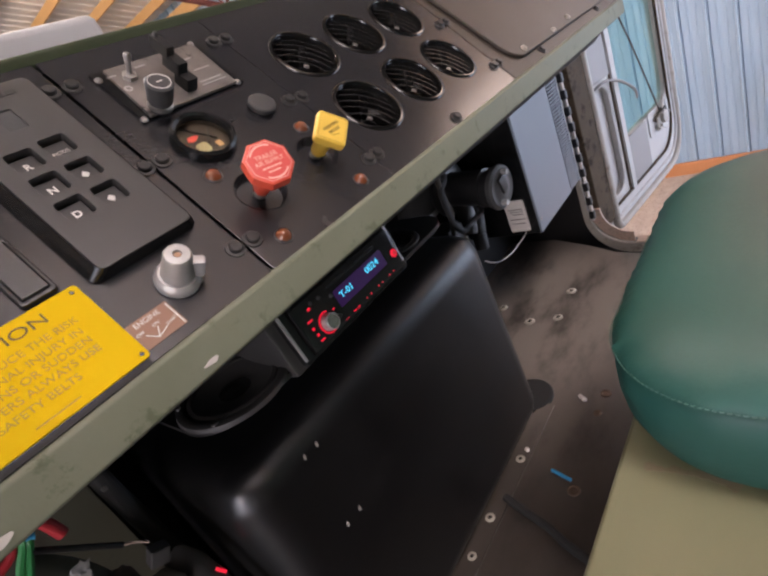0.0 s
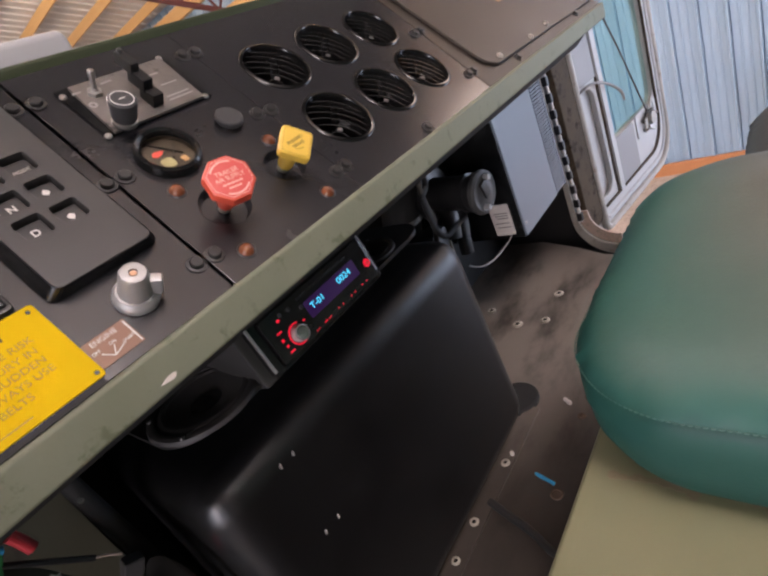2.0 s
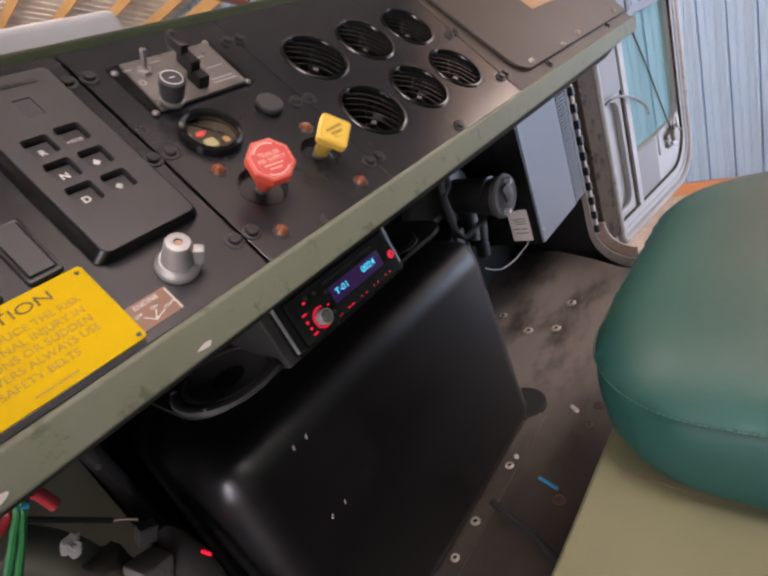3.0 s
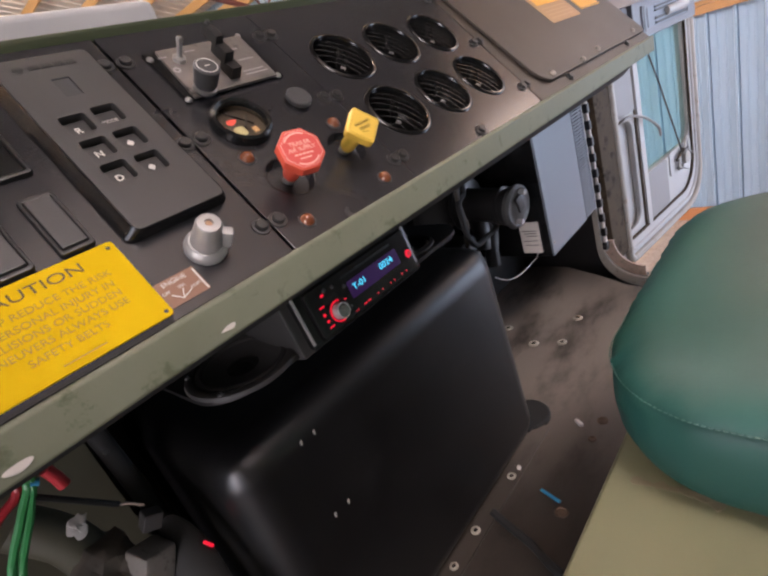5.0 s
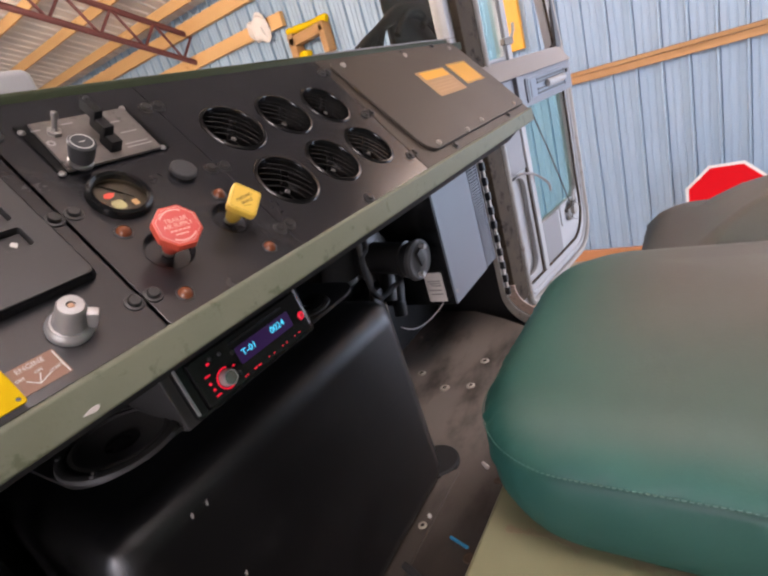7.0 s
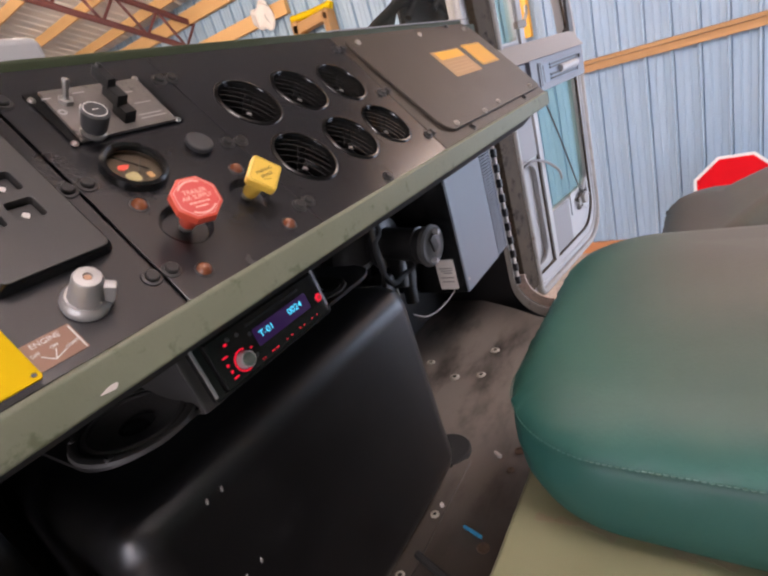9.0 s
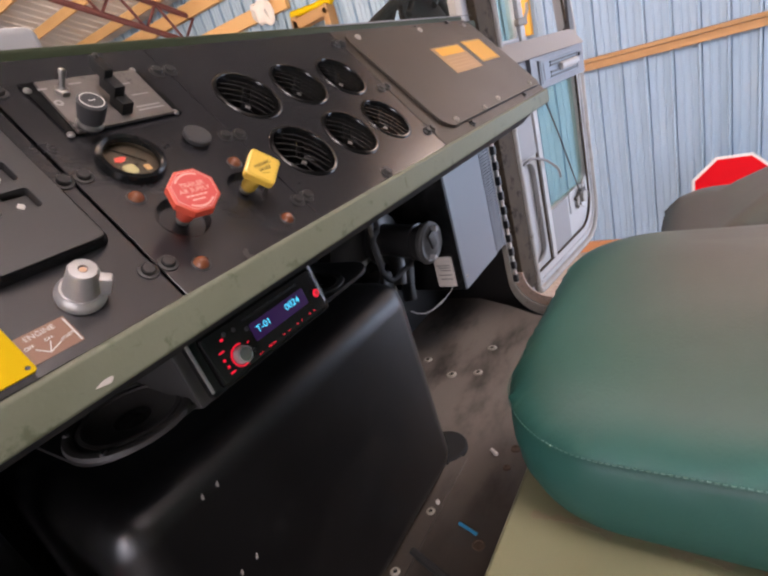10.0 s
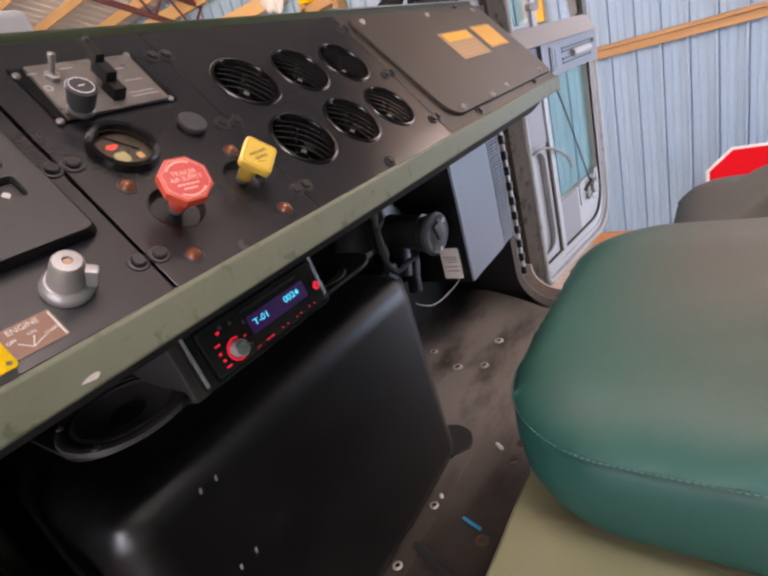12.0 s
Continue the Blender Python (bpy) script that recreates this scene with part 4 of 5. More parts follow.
def air_knob(x, s, outline, material, face, label, turn, ink, cup, fore, side):
    k = thing("brake_knob", on_dash(x, s), label, "knob")
    lean = pose(0, 0, 0, fore, side, 0)
    part("cup", lathe([(cup + 0.0008, 0.0003), (cup - 0.0004, 0.0002), (cup - 0.0012, -0.004), (cup - 0.004, -0.0085), (0.0, -0.0095)], 36), M_DASH, k, "recessed cup")
    part("shaft", lathe([(0.0060, -0.010), (0.0060, 0.010)], 16), M_SILVER, k, "pale shaft", m=lean)
    part("stem", lathe([(0, 0.0005), (0.0072, 0.0005), (0.0080, 0.004), (0.0080, 0.027), (0.0105, 0.036), (0.0105, 0.039)], 24), material, k, m=lean)
    h = part("head", plate(outline, [], 0.037, 0.0465, 0.002), material, k, m=lean @ pose(0, 0, 0, 0, 0, turn))
    part("face", plate([(a * 0.90, b * 0.90) for a, b in outline], [], 0.0465, 0.0469), face, h)
    part("border_line", plate([(a * 0.86, b * 0.86) for a, b in outline], [[(a * 0.84, b * 0.84) for a, b in outline]], 0.0469, 0.0471), ink, h)
    return k, h


def arc_bars(parent, r, a0, a1, n, ink, z):
    """Unreadable lettering along an arc."""
    for i in range(n):
        a = radians(a0 + (a1 - a0) * (i + 0.5) / n)
        part("text_bar", box(-0.0011, 0.0011, -0.0008, 0.0008, z, z + 0.0002), ink, parent, m=pose(r * math.cos(a), r * math.sin(a), 0, 0, 0, math.degrees(a) + 90))


red, red_head = air_knob(0.3350, 0.0625, circle(0, 0, 0.0224, 8, radians(22.5)), M_RED, M_REDFACE, "red octagonal trailer air supply knob", -13, M_PINKINK, 0.0247, 11, -9)
for body, y, size in (("TRAILER", 0.0052, 0.0062), ("AIR SUPPLY", -0.0002, 0.0058)):
    text("lettering", body, size, M_PINKINK, red_head, pose(0, y, 0.0471), 0.92, bold=0.0)
for y, w in ((-0.0052, 0.0095), (-0.0092, 0.006)):
    for i in range(5):
        part("text_bar", box(-w + i * w * 0.4, -w + i * w * 0.4 + w * 0.32, y - 0.0008, y + 0.0008, 0.0469, 0.0471), M_PINKINK, red_head)
arc_bars(red_head, 0.0158, 145, 60, 11, M_PINKINK, 0.0469)
arc_bars(red_head, 0.0158, 235, 320, 10, M_PINKINK, 0.0469)
yel, yel_head = air_knob(0.4210, 0.0660, [(u * 0.559 - v * 0.829, u * 0.829 + v * 0.559) for u, v in rounded(-0.0154, 0.0154, -0.0154, 0.0154, 0.004, 4)], M_YELLOW, M_YELLOW, "yellow square parking brake knob standing on its corner", -20, M_PALEINK, 0.0222, 17, -11)
for body, y in (("PARKING", 0.0025), ("BRAKE", -0.0028)):
    text("lettering", body, 0.0047, M_DARKINK, yel_head, pose(0, 0, 0.0471, 0, 0, 16) @ pose(0, y, 0), 0.95)
part("text_bar", box(-0.004, 0.004, -0.0075, -0.0067, 0.0469, 0.0471), M_PALEINK, yel_head)

# engine switch and its label
es = thing("ignition_switch", on_dash(0.2160, 0.0337), "grey cast metal engine switch with a lever tab", "switch")
part("base", lathe([(0, 0.010), (0.0140, 0.010), (0.0148, 0.008), (0.0165, 0.0065), (0.0172, 0.003), (0.0166, 0.0)], 36), M_SILVER, es)
part("body", lathe([(0, 0.0315), (0.0030, 0.0315), (0.0034, 0.0335), (0.0090, 0.0332), (0.0102, 0.031), (0.0124, 0.013), (0.0128, 0.009)], 12), M_SILVER, es)
part("tab", box(0.003, 0.0190, -0.0042, 0.0042, 0.008, 0.0265, 0.002), M_SILVER, es, m=pose(0, 0, 0, 0, 0, -38))
part("screw_head", lathe([(0, 0.0325), (0.0022, 0.0325), (0.0028, 0.0315)], 16), M_COPPER, es, "copper screw")
el = thing("engine_label", on_dash(0.1791, 0.0138, 0.0003), "brown engine switch label with white lettering", "label")
part("sheet", plate(rounded(-0.0178, 0.0178, -0.0118, 0.0118, 0.001, 2), [], 0, 0.0005), M_BROWN, el)
text("lettering", "ENGINE", 0.0058, M_CARD, el, pose(-0.001, 0.0078, 0.0005), 0.98)
for body, x, y, size in (("OFF", -0.0115, 0.001, 0.0036), ("ON", 0.001, 0.0012, 0.0034), ("START", 0.0110, -0.0035, 0.0033)):
    text("lettering", body, size, M_WHITEINK, el, pose(x, y, 0.0005, 0, 0, 0 if body != "START" else 8), 1.0)
for p in (((-0.0035, -0.0085), (-0.0095, -0.002)), ((-0.0035, -0.0085), (0.0008, -0.0012)), ((-0.0035, -0.0085), (0.0058, -0.005))):
    part("pointer_line", tube([(*p[0], 0.0006), (*p[1], 0.0006)], 0.0004, 6), M_WHITEINK, el)
part("edge_line", box(0.0158, 0.0168, -0.011, 0.010, 0.0005, 0.0008), M_WHITEINK, el)

# caution plate
cp = thing("caution_plate", on_dash(0.0005, -0.0016, 0.0003), "yellow metal caution plate with worn dark lettering", "sign")
part("sheet", plate(rounded(0.008, 0.1625, 0.0, 0.0765, 0.003, 3), [circle(0.1575, 0.0715, 0.0017, 12), circle(0.1585, 0.0045, 0.0017, 12)], 0, 0.0012, 0.0003), M_YELLOWSIGN, cp)
for x, s in ((0.1575, 0.0715), (0.1585, 0.0045)):
    part("rivet_hole", lathe([(0, 0.0006), (0.0019, 0.0006), (0.0021, 0.0013)], 12), M_BOLT, cp, m=pose(x, s, 0))
text("lettering", "CAUTION", 0.0118, M_DARKINK, cp, pose(0.136, 0.0655, 0.0013), 1.32, "RIGHT")
for body, s, xr in (("TO HELP REDUCE THE RISK", 0.0525, 0.1475), ("OF PERSONAL INJURY IN", 0.0435, 0.1445), ("COLLISIONS OR SUDDEN", 0.0350, 0.1445), ("MANEUVERS ALWAYS USE", 0.0265, 0.1445), ("SAFETY BELTS", 0.0175, 0.1245)):
    text("lettering", body, 0.0074, M_PALEINK, cp, pose(xr, s, 0.0013), 1.10, "RIGHT")
part("text_bar", box(0.088, 0.116, 0.0055, 0.0065, 0.0012, 0.0014), M_PALEINK, cp)

# push-button gear selector
sh = thing("gear_selector", on_dash(0, 0), "charcoal push-button gear selector pad on the dash", "gear selector")
BTN = [(0.2030, 0.1800, "R"), (0.2305, 0.1825, "MODE"), (0.2022, 0.1508, "N"), (0.2300, 0.1515, "UP"), (0.2010, 0.1222, "D"), (0.2290, 0.1213, "DOWN")]
holes = [rounded(x - 0.0105, x + 0.0105, s - 0.0105, s + 0.0105, 0.003, 3) for x, s, _ in BTN] + [rounded(0.2125, 0.2270, 0.2105, 0.2335, 0.001, 2)]
part("housing", plate(rounded(0.1785, 0.2590, 0.0655, 0.2640, 0.006, 5), holes, 0.0022, 0.0135, 0.0008), M_SHIFT, sh)
part("base", plate(rounded(0.1710, 0.2640, 0.0650, 0.2700, 0.007, 5), [], 0.0, 0.0022), M_GLOSS, sh, "glossy black base")
skirt = bmesh.new()
rings = [[skirt.verts.new((x, y, z)) for x, y in rounded(0.1710 + i, 0.2640 - j, 0.0650 + k, 0.2700 - i, 0.007, 5)] for i, j, k, z in ((0.0, 0.0, 0.0, 0.0022), (0.0035, 0.002, 0.0, 0.0075), (0.0068, 0.0044, 0.0004, 0.0128))]
for lo, hi in zip(rings, rings[1:]):
    for i in range(len(lo)):
        j = (i + 1) % len(lo)
        skirt.faces.new((lo[i], lo[j], hi[j], hi[i]))
part("skirt", skirt, M_GLOSS, sh, "glossy black sloping skirt")
part("display", box(0.2105, 0.2290, 0.2085, 0.2355, 0.0022, 0.0122), M_CONE, sh, "dark display window")
for i in range(4):
    part("logo_bar", box(0.204 + i * 0.010, 0.2125 + i * 0.010, 0.248, 0.253, 0.0134, 0.0138), M_BLACK, sh)
part("logo_mark", lathe([(0, 0.0138), (0.0042, 0.0138), (0.0042, 0.0134)], 16), M_BLACK, sh, m=pose(0.196, 0.2505, 0))
for x, s, sign in BTN:
    k = part("key", box(-0.0100, 0.0100, -0.0100, 0.0100, 0.0022, 0.0062, 0.0012), M_SHIFT, sh, "charcoal key", m=pose(x, s, 0))
    if sign in "RND":
        text("lettering", sign, 0.0088, M_WHITEINK, k, pose(0, -0.001, 0.0063), 1.0, bold=0.0002)
    elif sign == "MODE":
        text("lettering", sign, 0.0048, M_CARD, k, pose(0, -0.002, 0.0063), 1.0)
    else:
        d = 1 if sign == "UP" else -1
        part("arrow_mark", plate([(0.0, -0.0032 * d), (0.0030, -0.0006 * d), (0.0026, 0.0012 * d), (0.0, 0.0040 * d), (-0.0026, 0.0012 * d), (-0.0030, -0.0006 * d)], [], 0.0062, 0.0065), M_WHITEINK, k)

# rocker switches beside the selector
for x, s, w, hgt in ((0.1420, 0.1055, 0.025, 0.057), (0.1005, 0.1055, 0.025, 0.057), (0.0580, 0.1055, 0.025, 0.057), (0.1420, 0.184, 0.025, 0.057), (0.1005, 0.184, 0.025, 0.057)):
    rk = thing("rocker_switch", on_dash(x, s), "blank black rocker switch in a raised frame", "switch", "rocker switches")
    part("frame", plate(rounded(-w / 2, w / 2, -hgt / 2, hgt / 2, 0.003, 3), [rounded(-w / 2 + 0.003, w / 2 - 0.003, -hgt / 2 + 0.004, hgt / 2 - 0.004, 0.001, 2)], 0, 0.0045, 0.001), M_BLACK, rk)
    part("rocker", box(-w / 2 + 0.0034, w / 2 - 0.0034, -hgt / 2 + 0.0045, hgt / 2 - 0.0045, 0.0, 0.0058 if s < 0.15 else 0.0025, 0.001), M_SHIFT if s < 0.15 else M_GLOSS, rk)

# ---- under the dash ----
shelf = thing("under_dash_shelf", pose(0, 0, 0), "black steel shelf under the dash holding radio and speakers", "shelf")
part("board", plate(rounded(0.181, 0.640, 0.466, 0.74, (0.060, 0.055, 0.01, 0.01), 8), [circle(0.2425, 0.521, 0.050, 36), circle(0.540, 0.512, 0.034, 36)], 0.592, 0.597), M_BLACK, shelf)
for x in (0.19, 0.63):
    part("bracket", box(x - 0.002, x + 0.002, 0.62, 0.70, 0.597, 0.76), M_BLACK, shelf, "black steel hanger bracket")


def loudspeaker(x, y, z, size):
    s = thing("loudspeaker", pose(x, y, z, 6, 0, 0) @ Matrix.Diagonal((size, size, size * 0.7, 1)), "round black loudspeaker with a grey rim in the shelf", "loudspeaker", "shelf loudspeakers")
    part("rim", lathe([(0.052, 0.001), (0.0535, 0.006), (0.058, 0.0075), (0.0625, 0.006), (0.064, 0.0)], 48), M_RIM, s, "grey pressed rim")
    part("surround", lathe([(0.0525, 0.002), (0.050, 0.0055), (0.046, 0.006), (0.043, 0.002)], 48), M_SURROUND, s)
    part("cone", lathe([(0.0435, 0.003), (0.030, -0.001), (0.018, -0.005)], 48), M_CAP, s, "dark grey paper cone")
    part("dust_cap", lathe([(0.0185, -0.005), (0.014, -0.002), (0.008, 0.0002), (0.0, 0.001)], 32), M_GLOSS, s, "glossy dust cap")
    for a in (35, 145, 215, 325):
        b = new("screw", DARKSCREW)
        b.parent, b.matrix_basis = s, pose(0.058 * math.cos(radians(a)), 0.058 * math.sin(radians(a)), 0.007)


loudspeaker(0.2425, 0.521, 0.602, 1.0)
loudspeaker(0.540, 0.512, 0.602, 0.66)

rd = thing("car_radio", pose(0.392, 0.458, 0.6295, 80, 0, 0), "black car radio with red backlit keys and cyan display", "radio")
part("sleeve", box(-0.112, 0.106, -0.040, 0.034, -0.17, -0.006, 0.004, 2), M_SHIFT, rd, "charcoal mounting sleeve")
part("bezel", plate(rounded(-0.1, 0.1, -0.036, 0.032, 0.005, 4), [rounded(-0.086, 0.094, -0.0325, 0.0245, 0.003, 3)], -0.006, 0.001, 0.001), M_GLOSS, rd, "glossy trim frame")
fp = part("faceplate", plate(rounded(-0.085, 0.093, -0.032, 0.024, 0.004, 4), [], -0.004, 0.005, 0.002), M_GLOSS, rd, "glossy black face")
part("trim_strip", box(-0.0992, -0.0964, -0.0300, 0.0265, 0.000, 0.0030), M_SILVER, rd, "bright trim strip")
part("trim_strip", box(0.0936, 0.0960, -0.0250, 0.0275, 0.000, 0.0032), M_SILVER, rd, "bright trim strip")
part("display_window", plate(rounded(-0.026, 0.066, -0.013, 0.008, 0.002, 3), [], 0.005, 0.0055), M_LCD, fp, "violet lit display")
text("lettering", "T-01", 0.0105, M_CYAN, fp, pose(-0.008, -0.002, 0.0056), 1.15, bold=0.0001)
text("lettering", "0024", 0.0110, M_CYAN, fp, pose(0.042, -0.001, 0.0056), 1.15, bold=0.0001)
KX, KY = -0.0510, -0.0140
vk = part("volume_knob", lathe([(0, 0.0142), (0.0018, 0.0140), (0.0080, 0.0140), (0.0093, 0.0132), (0.0096, 0.006), (0.0101, 0.005)], 40), M_SPUN, fp, "brushed steel volume knob", m=pose(KX, KY, 0))
part("knob_face", lathe([(0, 0.0150), (0.0076, 0.0144), (0.0078, 0.0140)], 40), M_SPUNFACE, vk, "spun steel knob face")
arc = [(KX + r * math.cos(radians(a)), KY + r * math.sin(radians(a))) for r, turns in ((0.0128, range(62, 288, 6)), (0.0112, range(287, 60, -6))) for a in turns]
part("light_ring", plate(arc, [], 0.0048, 0.0058), M_LEDRED, fp, "red lit ring")
for x, y, w, h in ((-0.0630, 0.0115, 0.0040, 0.0028), (-0.0700, 0.0005, 0.0070, 0.0018), (-0.0715, -0.0085, 0.0030, 0.0032), (-0.0705, -0.0165, 0.0030, 0.0028), (-0.0690, -0.0240, 0.0065, 0.0018), (-0.0365, -0.0070, 0.0030, 0.0016), (-0.0300, -0.0270, 0.0012, 0.0012), (-0.0265, -0.0268, 0.0012, 0.0012), (-0.0130, -0.0263, 0.0045, 0.0014), (-0.0060, -0.0263, 0.0045, 0.0014), (0.0110, -0.0258, 0.0014, 0.0012), (0.0200, -0.0258, 0.0018, 0.0014), (0.0360, -0.0256, 0.0014, 0.0014), (0.0440, -0.0256, 0.0016, 0.0014), (0.0600, -0.0254, 0.0018, 0.0014), (0.0690, -0.0254, 0.0018, 0.0014)):
    part("key_light", box(x - w / 2, x + w / 2, y - h / 2, y + h / 2, 0.0048, 0.0056), M_LEDRED, fp)
for x, y in ((-0.030, 0.006), (-0.045, 0.0135), (-0.0575, 0.0150), (-0.034, -0.0185)):
    part("small_key", lathe([(0, 0.0068), (0.0020, 0.0066), (0.0026, 0.005)], 12), M_CONE, fp, m=pose(x, y, 0))
src = part("source_key", lathe([(0.0024, 0.0066), (0.0046, 0.0065), (0.0055, 0.005)], 20), M_LEDRED, fp, "red lit round key", m=pose(0.0845, -0.0085, 0))
part("key_cap", lathe([(0, 0.0062), (0.0024, 0.0066)], 16), M_REDFACE, src)
part("eject_slot", box(-0.03, 0.06, 0.0145, 0.0170, 0.0048, 0.0056), M_BLACK, fp)

# engine cover
bm = bmesh.new()
add_box(bm, 0.168, 0.828, 0.551, 0.965, 0.0, 0.488, 0.054, 7)
for v in bm.verts:
    v.co.y -= 0.012 * max(0, 1 - v.co.z / 0.45) if v.co.y < 0.62 else 0
ec = thing("engine_cover", pose(0, 0, 0), "black moulded engine cover box with rounded edges", "engine cover")
part("shell", bm, M_TUNNEL, ec)
part("flange", box(0.20, 0.83, 0.520, 0.556, 0.0, 0.006, 0.002), M_FLOOR, ec, "scuffed floor flange")
part("corner_tab", lathe([(0, 0.012), (0.050, 0.012), (0.054, 0.008), (0.054, 0.0)], 28), M_RUBBER, ec, "black rubber corner tab", m=pose(0.848, 0.585, 0.0))
for x, y, z in ((0.2765, 0.5505, 0.4440), (0.2995, 0.5505, 0.4425), (0.3005, 0.5470, 0.312), (0.274, 0.5470, 0.3135)):
    part("paint_fleck", plate([(0.0022, 0.0), (0.0017, 0.0045), (-0.0020, 0.0030), (-0.0024, -0.002), (0.0004, -0.0042)], [], 0, 0.001), M_FADEDINK, ec, "pale fleck", m=pose(x, y, z, 90, 0, 20))

# rings, nuts and bits on the floor
RIVNUT = mesh_of("floor_rivet", lathe([(0.0066, -0.0005), (0.0074, 0.0045), (0.0115, 0.004), (0.0142, 0.002), (0.0148, 0.0)], 20), M_RIVET)
HOLE = mesh_of("hole", lathe([(0, 0.0008), (0.0072, 0.0009)], 14), M_HOSE)
for x, y, z, k in ((1.305, 0.628, 0, 1.0), (1.146, 0.703, 0, 1.05), (1.169, 0.625, 0, 0.95), (1.213, 0.820, 0, 1.0), (0.662, 0.5365, 0.006, 0.68), (0.5145, 0.541, 0.006, 0.68), (0.432, 0.540, 0.006, 0.6)):
    rv = new("floor_rivet", RIVNUT)
    rv.matrix_basis = pose(x, y, z) @ Matrix.Diagonal((k, k, k, 1))
    tagged(rv, "pale metal rivet nut set in the cab floor", "rivet", "floor rivet nuts")
    h = new("hole", HOLE)
    h.parent = rv
for x, y, r in ((0.889, 0.422, 0.011), (0.827, 0.424, 0.008), (0.624, 0.414, 0.012)):
    solid("plug_ring", lathe([(0, 0.0006), (r - 0.004, 0.0008), (r - 0.003, 0.0028), (r, 0.0024), (r + 0.0012, 0)], 20), M_RUST, "rusty filled hole in the cab floor", "floor plug", m=pose(x, y, 0))
solid("plastic_stick", tube([(0.655, 0.467, 0.004), (0.6425, 0.424, 0.004)], 0.0035, 8), M_BLUE, "small blue plastic stick lying on the floor", "litter")
bm = lathe([(0, 0), (0.004, 0.0), (0.005, 0.004), (0.0045, 0.012), (0.006, 0.016), (0.004, 0.022), (0, 0.023)], 12)
solid("plastic_plug", bm, M_CARD, "small white plastic plug lying on the floor", "litter", m=pose(0.868, 0.474, 0.005, 0, 90, 235))
solid("plastic_plug", lathe([(0, 0), (0.004, 0.0), (0.005, 0.003), (0.004, 0.008), (0, 0.009)], 10), M_CARD, "small white fleck of plastic on the floor", "litter", m=pose(0.686, 0.53, 0.006))
solid("cable", tube(smooth_path([(0.565, 0.53, 0.006), (0.548, 0.48, 0.006), (0.533, 0.432, 0.006), (0.512, 0.39, 0.006), (0.496, 0.34, 0.006)]), 0.008, 8), M_RUBBER, "black cable lying across the floor", "cable")

# heater box
hb = thing("heater_box", pose(1.153, 0.588, 0.288), "grey-blue painted sheet-metal heater box with a slotted side", "heater")
part("case", box(0.0, 0.245, 0.0, 0.33, 0.0, 0.42, 0.003), M_HEATER, hb)
# the shade on the heater's left face, put on as a black sheet
part("side_panel", box(-0.004, -0.0005, 0.004, 0.33, 0.002, 0.42, 0.001), M_GLOSS, hb, "side panel with its shade painted black")
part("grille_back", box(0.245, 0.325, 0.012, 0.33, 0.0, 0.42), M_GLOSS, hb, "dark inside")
for i in range(46):
    part("slat", box(0.247, 0.314, 0.0, 0.004, 0.005 + i * 0.0090, 0.0100 + i * 0.0090), M_HEATER, hb)
part("grille_edge", box(0.318, 0.327, 0.0, 0.33, 0.0, 0.42, 0.002), M_HEATER, hb)
b = new("screw", SCREW)
b.parent, b.matrix_basis = hb, pose(0.012, 0.0, 0.035, 90, 0, 0)
tag = thing("paper_tag", pose(1.144, 0.612, 0.303, 0, 0, 0), "white printed paper tag hanging on the heater", "tag")
part("card", plate(rounded(0.0, 0.055, 0.0, 0.088, 0.004, 3), [], 0, 0.0008), M_CARD, tag, m=Matrix(((0, 0, -1, 0), (1, 0, 0, 0.0), (0, 1, 0, 0), (0, 0, 0, 1))))
for z, w in ((0.062, 0.040), (0.055, 0.036), (0.048, 0.030), (0.034, 0.040), (0.022, 0.036)):
    part("text_bar", box(-0.0013, -0.0009, 0.008, 0.008 + w, z, z + 0.002), M_GLOVE, tag)

bl = thing("blower_motor", Matrix.Translation((0.995, 0.574, 0.489)) @ Vector((-0.10, -0.99, -0.09)).to_track_quat("Z", "Y").to_matrix().to_4x4(), "black cylindrical blower motor with a bolted end cap", "motor")
part("body", lathe([(0.062, -0.150), (0.064, -0.146), (0.064, -0.140), (0.040, -0.136), (0.040, -0.046), (0.044, -0.044), (0.044, -0.036), (0.040, -0.034), (0.040, -0.026), (0.044, -0.024), (0.044, -0.012)], 36), M_BLACK, bl)
cap = part("end_cap", lathe([(0.040, -0.014), (0.047, -0.012), (0.050, -0.006), (0.049, 0.0), (0.043, 0.004), (0.036, 0.002), (0.028, 0.003), (0.021, 0.007), (0.013, 0.007), (0.012, 0.002), (0, 0.002)], 40), M_CAP, bl, "dull grey end cap")
for a in (70, 250):
    part("cap_bolt", lathe([(0, 0.014), (0.0055, 0.014), (0.0065, 0.012), (0.0065, 0.0)], 12), M_SILVER, cap, "pale bolt", m=pose(0.033 * math.cos(radians(a)), 0.033 * math.sin(radians(a)), 0.002))
part("terminal", box(-0.012, 0.012, -0.010, 0.030, 0.004, 0.012, 0.004), M_BOLT, cap, m=pose(0, 0, 0, 0, 0, 20))
part("outlet_elbow", tube(smooth_path([(1.03, 0.72, 0.47), (1.005, 0.69, 0.445), (0.985, 0.68, 0.42), (0.975, 0.68, 0.395)]), 0.021, 14), M_CAP, bl, "grey plastic elbow", m=bl.matrix_basis.inverted())
part("outlet_elbow", tube(smooth_path([(1.06, 0.71, 0.44), (1.045, 0.69, 0.41), (1.015, 0.68, 0.375), (1.008, 0.68, 0.335)]), 0.017, 14), M_SURROUND, bl, "grey plastic elbow", m=bl.matrix_basis.inverted())
